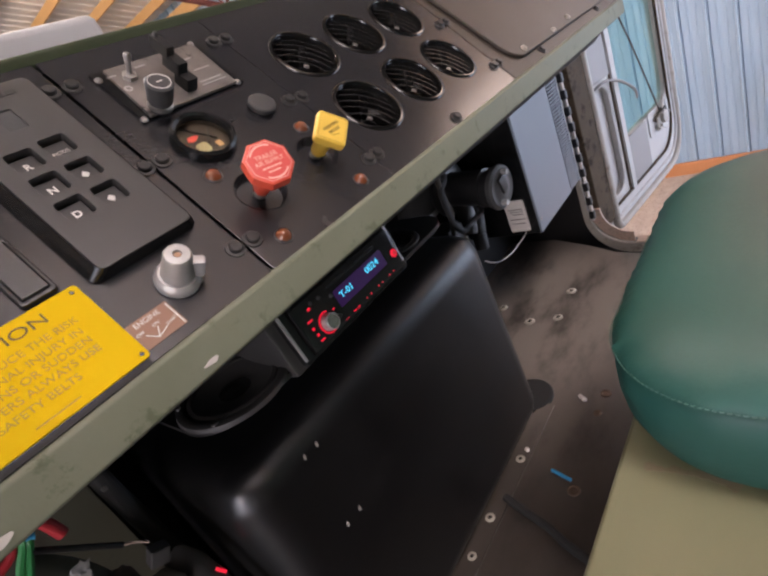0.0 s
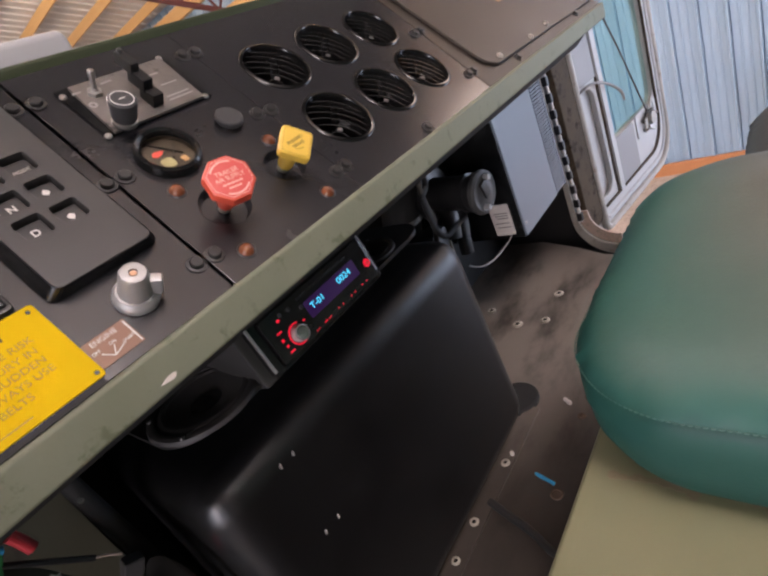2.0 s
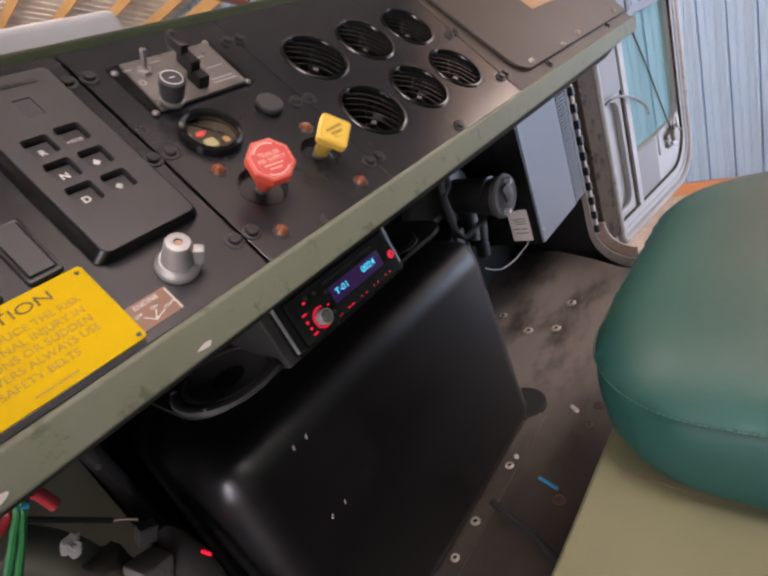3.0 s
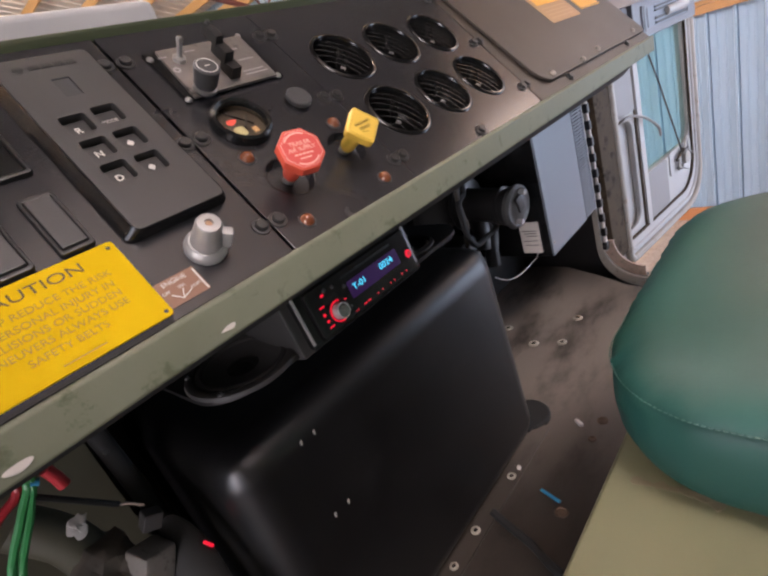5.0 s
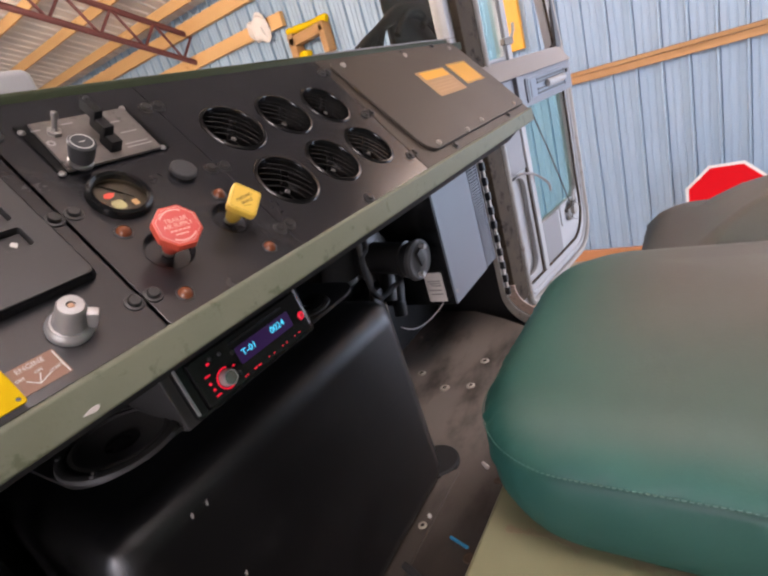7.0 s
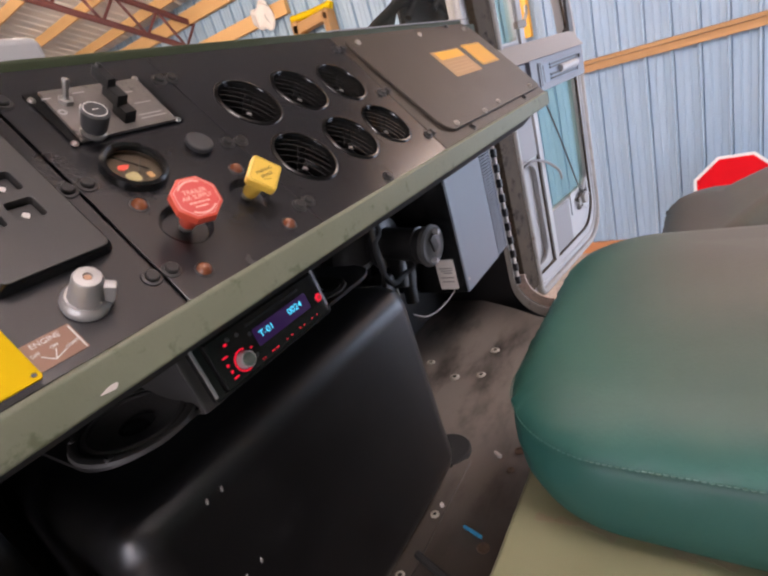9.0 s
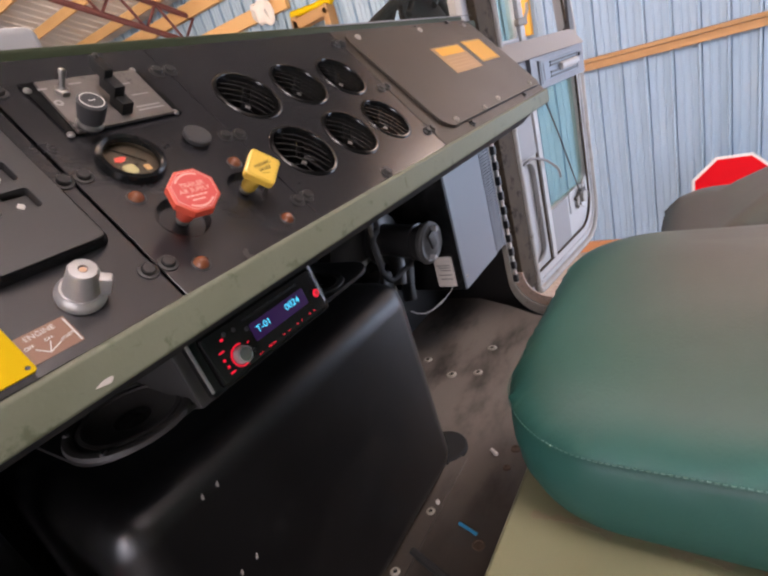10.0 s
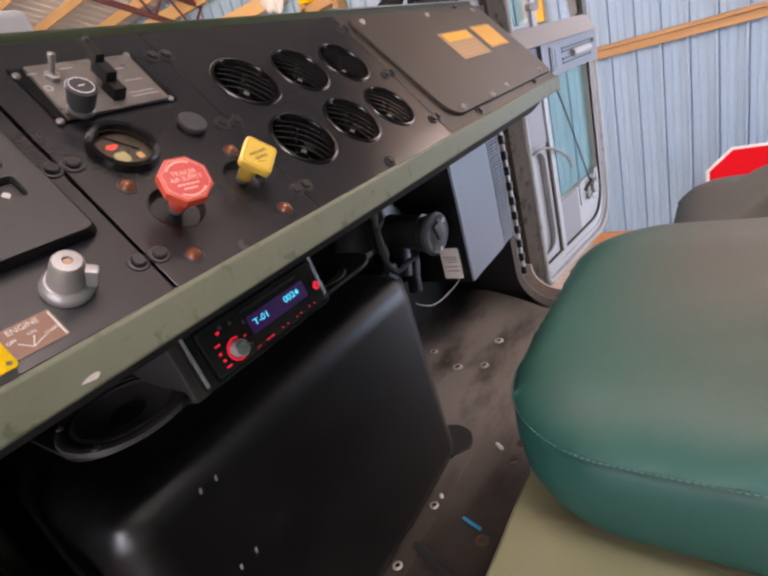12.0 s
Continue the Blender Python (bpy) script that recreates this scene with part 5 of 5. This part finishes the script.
part("duct_plate", box(-0.07, 0.06, -0.004, 0.004, -0.05, 0.06, 0.003), M_SURROUND, bl, "grey backing plate", m=bl.matrix_basis.inverted() @ pose(1.20, 0.78, 0.53, 0, 20, 0))
dh = thing("air_duct", pose(0, 0, 0), "black corrugated air hose behind the blower", "hose")
bm = bmesh.new()
pts = smooth_path([(0.93, 0.80, 0.40), (0.95, 0.78, 0.50), (1.0, 0.80, 0.565), (1.08, 0.84, 0.58), (1.14, 0.86, 0.52)], 10)
part("hose", tube(pts, 0.048, 20), M_RUBBER, dh)
part("clamp", lathe([(0.050, -0.006), (0.053, -0.006), (0.053, 0.006), (0.050, 0.006)], 32), M_STEEL, dh, "steel clamp", m=pose(0.945, 0.785, 0.47))
solid("wiring_loom", tube(smooth_path([(0.84, 0.60, 0.64), (0.871, 0.62, 0.578), (0.845, 0.62, 0.56), (0.843, 0.62, 0.524), (0.848, 0.62, 0.482), (0.872, 0.62, 0.453), (0.921, 0.62, 0.453), (0.972, 0.625, 0.453), (1.0, 0.66, 0.47)]), 0.0065, 8), M_RUBBER, "black wiring loom hanging under the dash", "cable")
solid("wiring_loom", tube(smooth_path([(0.83, 0.60, 0.64), (0.848, 0.62, 0.591), (0.846, 0.62, 0.551), (0.852, 0.62, 0.505), (0.853, 0.63, 0.47), (0.88, 0.66, 0.40), (0.91, 0.68, 0.30)]), 0.0055, 8), M_PRIMERDARK, "dusty grey cable under the dash", "cable")
solid("wire", tube(smooth_path([(0.925, 0.63, 0.345), (0.948, 0.63, 0.327), (0.988, 0.63, 0.306), (1.05, 0.63, 0.293), (1.135, 0.63, 0.294), (1.15, 0.63, 0.305)]), 0.0016, 6), M_SILVER, "thin white wire looped under the heater", "wire")
solid("wire", tube(smooth_path([(0.93, 0.66, 0.41), (0.90, 0.64, 0.375), (0.885, 0.64, 0.35), (0.92, 0.65, 0.335)]), 0.003, 6), M_BRASS, "bare looped wire beside the engine cover", "wire")
solid("valve_block", box(0.90, 0.97, 0.68, 0.74, 0.33, 0.44, 0.012), M_SURROUND, "grey cast valve block behind the blower", "valve")

# ---- seats ----
sb = thing("seat_base", pose(0, 0, 0), "pale olive painted steel seat platform", "platform")
part("box", box(0.12, 0.95, -0.88, 0.205, 0.0, 0.42, 0.006, 3), M_OLIVE, sb)
for x, y in ((0.4005, 0.130), (0.33, -0.02), (0.33, -0.2)):
    b = new("bolt", SCREW)
    b.parent, b.matrix_basis = sb, pose(x, y, 0.42) @ Matrix.Diagonal((0.8, 0.8, 0.8, 1))
for k in range(24):
    rnd = [noise.noise(Vector((k * 3.7, q * 2.3, 0.5))) for q in range(4)]
    w, d = 0.0045 + 0.004 * rnd[0], 0.008 + 0.007 * rnd[1]
    smear = [(w * (1 + 0.35 * math.sin(5 * a + k)) * math.cos(a), d * (1 + 0.3 * math.sin(3 * a + k)) * math.sin(a)) for a in [q * 0.3927 for q in range(16)]]
    part("dust_smear", plate(smear, [], 0, 0.0003), M_DUST, sb, "beige dust", m=pose(0.3940 - 0.0003 * k + 0.010 * rnd[2], 0.172 - 0.0145 * k + 0.006 * rnd[3], 0.4202 + 0.0004 * (k % 4)))


def resample(loop, n):
    """n points at even steps along a closed outline."""
    pts = [Vector((x, y, 0)) for x, y in loop]
    pts.append(pts[0])
    total = sum((q - p).length for p, q in zip(pts, pts[1:]))
    out, k, done = [], 0, 0.0
    for i in range(n):
        want = total * i / n
        while done + (pts[k + 1] - pts[k]).length < want:
            done += (pts[k + 1] - pts[k]).length
            k += 1
        out.append(pts[k].lerp(pts[k + 1], (want - done) / (pts[k + 1] - pts[k]).length))
    return out


def cushion(x0, x1, y0, y1, z0, z1, r, crown):
    """A padded block: plan with round corners, bulging side, crowned top, the vinyl puckered along its seam."""
    bm = bmesh.new()
    prof = [(0.016, -0.158), (0.008, -0.07), (0.005, 0.0), (0.001, 0.10), (0.0, 0.26), (-0.001, 0.42), (0.001, 0.53), (0.003, 0.58), (0.0058, 0.60), (0.001, 0.625), (0.003, 0.665), (0.0095, 0.74), (0.023, 0.845), (0.043, 0.927), (0.068, 0.978), (0.10, 1.0)]
    loops = []
    n = 300
    for inset, h in prof:
        ring = resample(rounded(x0 + inset, x1 - inset, y0 + inset, y1 - inset, max(r - inset * 0.6, 0.01), 24), n)
        ring_v = []
        for i, p in enumerate(ring):
            d = (ring[(i + 1) % n] - ring[i - 1]).normalized()
            out = Vector((d.y, -d.x, 0))
            pleat = noise.noise(Vector((i * 0.85, h * 0.8, x0)))
            sag = noise.noise(Vector((i * 0.22 + h * 4.5, h * 1.2, x0 + 7)))
            fold = pleat * math.exp(-((h - 0.68) / 0.05) ** 2) * 0.0048 + (pleat * 0.35 + sag) * math.exp(-((h - 0.36) / 0.15) ** 2) * 0.0064
            ring_v.append(bm.verts.new((p.x + out.x * fold, p.y + out.y * fold, z0 + (z1 - z0) * h)))
        loops.append(ring_v)
    cx, cy = (x0 + x1) / 2, (y0 + y1) / 2
    last = [v.co.copy() for v in loops[-1]]
    for k in (0.85, 0.62, 0.36, 0.12):
        loops.append([bm.verts.new((cx + (p.x - cx) * k, cy + (p.y - cy) * k, z1 + crown * (1 - k * k))) for p in last])
    for a, b in zip(loops, loops[1:]):
        for i in range(n):
            j = (i + 1) % n
            bm.faces.new((a[i], a[j], b[j], b[i]))
    bm.faces.new(loops[-1])
    bm.faces.new(loops[0][::-1])
    return bm


st = thing("truck_seat", pose(0, 0, 0), "green vinyl truck seat cushion with stitched seam", "seat", "passenger seats")
sbm = cushion(0.376, 0.835, -0.42, 0.214, 0.440, 0.562, 0.11, 0.013)
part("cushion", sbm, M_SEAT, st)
seam_z = 0.440 + 0.122 * 0.60
path = [p for p in resample(rounded(0.3768, 0.8342, -0.4192, 0.2132, 0.109, 24), 420) if p.x < 0.66 and p.y > -0.05]
stitch = mesh_of("stitch", tube([(-0.0014, 0, 0), (0, 0.0005, 0), (0.0014, 0, 0)], 0.0008, 5), M_THREAD)
for p in path:
    e = 0.11
    cx, cy = min(max(p.x, 0.376 + e), 0.835 - e), min(max(p.y, -0.42 + e), 0.214 - e)
    turn = math.degrees(math.atan2(p.y - cy, p.x - cx)) - 90
    ob = new("stitch", stitch)
    ob.parent, ob.matrix_basis = st, pose(p.x, p.y, seam_z + 0.0045, 0, 8, turn)
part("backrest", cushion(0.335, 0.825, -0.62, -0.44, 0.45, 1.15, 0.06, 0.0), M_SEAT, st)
s2 = thing("truck_seat", pose(0, 0, 0), "grey-green vinyl truck seat cushion beside the door", "seat", "passenger seats")
part("cushion", cushion(0.90, 1.36, -0.45, 0.125, 0.33, 0.463, 0.085, 0.080), M_SEATSHEEN, s2)
part("backrest", cushion(0.90, 1.36, -0.66, -0.47, 0.36, 1.05, 0.06, 0.0), M_SEATSHEEN, s2)
part("pedestal", box(0.97, 1.29, -0.40, 0.05, 0.0, 0.34, 0.01), M_BLACK, s2)

# ---- open passenger door ----
DOOR = Matrix.Translation((1.70, 0.635, 0)) @ Matrix.Rotation(radians(-8.6), 4, "Z") @ Matrix.Rotation(radians(90), 4, "X")
# in the door's own axes: x along the door from the hinge, y up, z towards the cab's rear
dr = thing("door_1", DOOR, "open off-white truck door with a teal-tinted window", "door", kind="structure")
OUT = (0.02, 0.16, 0.1, 0.1)


def door_loop(x0, x1, y0, y1, r, n):
    """A door outline whose rear edge leans in above the window sill."""
    loop = rounded(x0, x1, y0, y1, r, n)
    loop.insert(2 * (n + 1), (x1, 0.70))
    return [(x - 0.20 * (y - 0.70), y) if x > 0.5 and y > 0.70 else (x, y) for x, y in loop]

part("inner_panel", plate(door_loop(0.02, 0.80, -0.05, 1.40, OUT, 8), [door_loop(0.312, 0.735, 0.217, 1.34, (0.02, 0.06, 0.06, 0.06), 6), rounded(0.118, 0.264, 0.88, 1.34, 0.02, 4), rounded(0.108, 0.236, 0.055, 0.455, (0.03, 0.06, 0.05, 0.02), 6)], -0.03, 0.0, 0.001), M_DOORWHITE, dr)
part("hinge_stile", plate(rounded(-0.020, 0.090, 0.0, 1.40, (0.05, 0.03, 0.01, 0.01), 6), [], -0.03, 0.014, 0.006), M_STILE, dr, "stained brown hinge stile")
part("flange", plate(door_loop(0.086, 0.804, -0.056, 1.41, OUT, 10), [door_loop(0.110, 0.745, 0.022, 1.36, (0.025, 0.13, 0.08, 0.08), 10)], 0.0, 0.009, 0.002), M_DOORWHITE, dr, "off-white door flange")
part("gasket", tube([(x, y, 0.006) for x, y in door_loop(0.114, 0.741, 0.027, 1.355, (0.025, 0.13, 0.08, 0.08), 10)], 0.005, 8, True), M_STILE, dr, "dark dirty rubber gasket")
part("outer_frame", tube([(x, y, 0.010) for x, y in door_loop(0.095, 0.790, -0.046, 1.395, (0.03, 0.15, 0.1, 0.1), 10)], 0.014, 10, True), M_PRIMER, dr, "worn beige rounded frame")
part("inner_frame", tube([(x, y, 0.010) for x, y in door_loop(0.112, 0.768, -0.012, 1.38, (0.03, 0.14, 0.1, 0.1), 10)], 0.007, 8, True), M_DOORWHITE, dr)
part("upper_panel", plate(rounded(0.112, 0.268, 0.468, 0.872, 0.006, 3), [], 0.0, 0.004, 0.001), M_DOORGREY, dr, "grey-brown upper panel")
part("lower_panel", plate(rounded(0.312, 0.49, 0.028, 0.215, 0.006, 3), [], 0.0, 0.004, 0.001), M_DOORGREY, dr, "grey-brown lower panel")
part("pocket_back", box(0.105, 0.24, 0.05, 0.46, -0.029, -0.016), M_DOORWHITE, dr, "pale pocket")
part("pocket_rim", tube([(x, y, 0.002) for x, y in rounded(0.110, 0.234, 0.057, 0.453, (0.03, 0.06, 0.05, 0.02), 6)], 0.005, 8, True), M_DOORWHITE, dr)
part("divider", box(0.274, 0.309, 0.022, 1.36, -0.002, 0.011, 0.004), M_DOORWHITE, dr, "off-white divider bar")
part("divider_channel", box(0.262, 0.273, 0.03, 0.47, 0.0005, 0.0055, 0.001), M_STILE, dr, "dark glass channel")
part("pane", box(0.308, 0.735, 0.212, 0.86, -0.018, -0.012), M_TEAL, dr, "lowered teal tinted glass").visible_shadow = False
part("vent_pane", box(0.114, 0.268, 0.875, 1.345, -0.018, -0.012), M_TEAL, dr, "teal tinted vent window").visible_shadow = False
la = part("latch", plate(rounded(0.515, 0.728, 0.128, 0.227, 0.012, 4), [circle(0.585, 0.150, 0.010, 14)], 0.0, 0.005, 0.001), M_DOORWHITE, dr, "rusty steel latch plate")
part("ratchet", lathe([(0, 0.016), (0.012, 0.016), (0.026, 0.014), (0.028, 0.006), (0.028, 0.0)], 9), M_PRIMER, la, "toothed steel ratchet", m=pose(0.655, 0.168, 0.006))
for x, s, L, a, mm in ((0.565, 0.185, 0.07, 20, M_STILE), (0.60, 0.150, 0.08, -25, M_STEEL), (0.635, 0.195, 0.065, 60, M_PRIMER), (0.69, 0.175, 0.06, 100, M_STEEL), (0.575, 0.145, 0.05, 75, M_PRIMER)):
    part("latch_arm", plate(rounded(-0.010, L, -0.008, 0.008, 0.007, 5), [circle(0, 0, 0.003, 10)], 0.012, 0.017, 0.001), mm, la, m=pose(x, s, 0, 0, 0, a))
    part("pivot", lathe([(0, 0.024), (0.004, 0.024), (0.006, 0.021), (0.006, 0.005)], 10), M_STEEL, la, m=pose(x, s, 0))
part("spring", tube([(0.58 + 0.0022 * k, 0.205 + 0.005 * math.cos(k * 1.57), 0.016 + 0.005 * math.sin(k * 1.57)) for k in range(40)], 0.0013, 5), M_BOLT, la)
part("pull_handle", tube(smooth_path([(0.132, 0.455, 0.004), (0.135, 0.467, 0.025), (0.18, 0.466, 0.03), (0.265, 0.440, 0.03), (0.34, 0.400, 0.03), (0.385, 0.365, 0.03), (0.412, 0.33, 0.022)]), 0.0048, 10), M_DOORGREY, dr, "off-white bent pull handle")
part("check_strap", tube([(0.375, 0.665, 0.012), (0.45, 0.51, 0.018), (0.612, 0.205, 0.014)], 0.0032, 8), M_BOLT, dr, "dark diagonal strap")
part("glass_guide", box(0.70, 0.748, 0.86, 1.36, -0.01, 0.022, 0.003), M_SURROUND, dr, "dark glass guide channel")
hg = part("hinge_strip", tube([(0, 0, 0.07), (0, 0, 0.90)], 0.0062, 10), M_CARD, dr, "pale piano hinge pin strip", m=DOOR.inverted() @ pose(1.647, 0.639, 0.0))
for i in range(16):
    part("knuckle", box(-0.010, 0.008, -0.009, 0.009, 0.0, 0.029, 0.003), M_BLACK, hg, "black hinge knuckle", m=pose(0, 0, 0.075 + i * 0.0525))
# box on the door's inside
pd = thing("door_vent_box", DOOR @ pose(0, 0, 0.013), "grey painted metal box with a recessed lamp on the door", "box")
bm = bmesh.new()
prism = [(0.686, 0.0), (0.690, 0.045), (0.800, 0.045), (0.862, 0.0)]
ends = [[bm.verts.new((x, y, z)) for y, z in prism] for x in (0.205, 0.715)]
bm.faces.new(ends[0]), bm.faces.new(ends[1][::-1])
for i in range(4):
    bm.faces.new((ends[0][i], ends[1][i], ends[1][(i + 1) % 4], ends[0][(i + 1) % 4]))
bmesh.ops.bevel(bm, geom=bm.edges[:], offset=0.004, segments=2, profile=0.5, affect="EDGES")
part("case", bm, M_GREYBOX, pd)
part("lid", box(0.03, 0.718, 0.0, 0.078, 0.0, 0.004, 0.001), M_DOORGREY, pd, "brown-grey sloping lid", m=pose(0, 0.8005, 0.0475, -36, 0, 0))
part("window_frame", plate(rounded(0.262, 0.640, 0.704, 0.788, 0.004, 2), [rounded(0.282, 0.630, 0.714, 0.778, 0.004, 2)], 0.044, 0.050, 0.001), M_GREYBOX, pd, "grey frame")
part("recess", box(0.282, 0.630, 0.714, 0.778, 0.0445, 0.0465), M_HEATER, pd, "dark recess")
part("lamp_tube", lathe([(0, -0.085), (0.013, -0.085), (0.015, -0.075), (0.015, 0.075), (0.013, 0.085), (0, 0.085)], 20), M_DOORWHITE, pd, "pale cylinder", m=pose(0.53, 0.745, 0.050, 0, 90, 0))
for z in (0.719, 0.733, 0.757, 0.768):
    part("slat", box(0.36, 0.620, z, z + 0.006, 0.0465, 0.051), M_SURROUND, pd)
part("slot", box(0.268, 0.279, 0.708, 0.786, 0.050, 0.0506), M_BLACK, pd, "dark slot")
part("slot", box(0.300, 0.308, 0.716, 0.776, 0.0465, 0.0472), M_BLACK, pd, "dark slot")
part("knob", lathe([(0, 0.01), (0.007, 0.009), (0.008, 0.0)], 12), M_BOLT, pd, "dark knob", m=pose(0.655, 0.765, 0.045))
part("bracket", box(0.03, 0.204, 0.695, 0.800, 0.0, 0.032, 0.005), M_GREYBOX, pd, "grey bracket")
wk = thing("window_catch", DOOR @ pose(0.235, 0.925, 0.02), "small brown metal window catch", "catch")
part("body", box(-0.03, 0.04, -0.012, 0.012, 0, 0.02, 0.005), M_CATCH, wk)
part("thumb", tube([(0.03, 0, 0.01), (0.055, 0.03, 0.015), (0.06, 0.055, 0.015)], 0.006, 8), M_BRASS, wk)

# ---- outside the windscreen ----
vz = thing("windscreen_pad", pose(0, 0, 0), "pale grey rounded plastic cover on the windscreen shelf", "cover")
part("body", box(-0.45, 0.392, 0.635, 0.662, 0.955, 0.995, 0.010, 4), M_PALEGREY, vz)
hs = thing("hose_bundle", pose(0, 0, 0), "coiled black rubber hoses on a dark intake outside", "hose")
part("intake", box(1.82, 2.22, 0.935, 0.97, 0.3, 1.6, 0.02), M_STACK, hs, "dark intake stack")
for k in range(5):
    part("hose", tube(smooth_path([(1.38 + 0.05 * k, 0.90, 0.96), (1.56 + 0.03 * k, 0.90, 1.045 + 0.008 * k), (1.76 + 0.01 * k, 0.89, 1.105 + 0.008 * k), (1.92 + 0.012 * k, 0.88, 1.115 + 0.005 * k), (2.04 + 0.015 * k, 0.88, 1.075), (2.13 + 0.01 * k, 0.88, 0.99)]), 0.015, 10), M_STACK, hs)
part("hose_loop", tube(smooth_path([(1.74, 0.88, 1.05), (1.82, 0.87, 1.115), (1.92, 0.87, 1.128), (1.97, 0.87, 1.10), (1.93, 0.87, 1.07)]), 0.012, 10), M_STACK, hs)

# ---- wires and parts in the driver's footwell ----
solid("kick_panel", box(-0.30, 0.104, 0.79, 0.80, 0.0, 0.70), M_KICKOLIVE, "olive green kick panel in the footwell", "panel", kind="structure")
sc = thing("steering_column", pose(0, 0, 0), "dark steel column bracket with a bolt in the footwell", "column")
part("bracket", tube([(0.115, 0.74, 0.56), (0.122, 0.70, 0.34), (0.118, 0.62, 0.12), (0.118, 0.60, 0.0)], 0.013, 10), M_RUBBER, sc)
b = new("bolt", SCREW)
b.parent, b.matrix_basis = sc, pose(0.112, 0.722, 0.520, 70, 0, 0)
pe = thing("foot_pedal", pose(0.108, 0.60, 0.355, 62, 0, -12), "dark curved foot pedal with a red reflection added on its edge", "pedal")
part("plate", lathe([(0, 0.012), (0.020, 0.011), (0.036, 0.006), (0.043, 0.0), (0.040, -0.006), (0, -0.008)], 28), M_RUBBER, pe, m=Matrix.Diagonal((0.66, 2.15, 1, 1)))
# no lamp: a glowing chip imitates the radio's red light reflected here
part("lamp", box(-0.002, 0.002, -0.007, 0.007, 0.0, 0.004, 0.001), M_LEDRED, pe, "small glowing chip for a red reflection", m=pose(0.024, 0.034, 0.004, 0, 0, 30))
part("arm", tube([(0, -0.05, -0.004), (0.0, -0.09, -0.06), (0.0, -0.12, -0.30)], 0.008, 8), M_BLACK, pe)
solid("relay_box", box(-0.022, 0.022, -0.02, 0.02, -0.03, 0.03, 0.006), M_RELAY, "pale grey plastic relay box in the footwell", "relay", m=pose(0.072, 0.625, 0.405, 12, 25, 20))
solid("connector", box(-0.011, 0.011, -0.009, 0.009, -0.011, 0.011, 0.003), M_SURROUND, "dark grey plastic wiring connector", "connector", m=pose(0.100, 0.615, 0.465, 10, 30, 0))
bm = bmesh.new()
bmesh.ops.create_icosphere(bm, subdivisions=3, radius=0.05)
for v in bm.verts:
    v.co *= 0.85 + 0.4 * noise.noise(v.co * 30)
solid("rubber_boot", bm, M_PRIMERDARK, "dusty brown crumpled rubber boot", "boot", m=pose(0.045, 0.66, 0.42))
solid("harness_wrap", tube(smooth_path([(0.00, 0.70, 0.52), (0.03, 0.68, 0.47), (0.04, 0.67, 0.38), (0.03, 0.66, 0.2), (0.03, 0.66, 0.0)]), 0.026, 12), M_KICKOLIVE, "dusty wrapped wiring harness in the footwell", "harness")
bm = bmesh.new()
bmesh.ops.create_icosphere(bm, subdivisions=3, radius=0.013)
for v in bm.verts:
    v.co *= 0.8 + 0.9 * noise.noise(v.co * 110)
    v.co.y *= 0.3
    v.co.x *= 0.85
solid("paper_scrap", bm, M_FADEDINK, "small pale scrap of paper on the harness", "scrap", m=pose(0.046, 0.605, 0.522, 0, 30, 0))
solid("cable_end", tube([(0.0515, 0.60, 0.597), (0.0545, 0.60, 0.585), (0.0565, 0.60, 0.571)], 0.0062, 10), M_REDWIRE, "red plastic cap on a cable", "cap")
solid("cable_end", tube([(0.036, 0.60, 0.594), (0.042, 0.60, 0.590)], 0.0042, 10), M_BLUE, "blue plastic cap on a cable", "cap")
solid("cable", tube([(0.030, 0.60, 0.582), (0.043, 0.60, 0.566), (0.083, 0.60, 0.515)], 0.0032, 8), M_HOSE, "black sheathed cable end in the footwell", "cable")
solid("wire", tube(smooth_path([(0.083, 0.60, 0.515), (0.091, 0.60, 0.508), (0.101, 0.60, 0.495)]), 0.0014, 6), M_PINK, "thin bare pink wire end", "wire")
for k in range(2):
    solid("wire", tube(smooth_path([(0.040 - 0.004 * k, 0.60, 0.69), (0.041 - 0.003 * k, 0.60, 0.607), (0.026 - 0.008 * k, 0.60, 0.573), (0.006 - 0.010 * k, 0.60, 0.545), (-0.010 - 0.008 * k, 0.60, 0.52), (-0.04, 0.60, 0.45)]), 0.0040, 8), M_GREENWIRE, "green insulated wire hanging in the footwell", "wire", "green wires")
solid("wire", tube(smooth_path([(0.034, 0.605, 0.69), (0.029, 0.605, 0.60), (0.0, 0.605, 0.578), (-0.04, 0.605, 0.55)]), 0.0045, 8), M_REDWIRE, "red insulated wire hanging in the footwell", "wire")
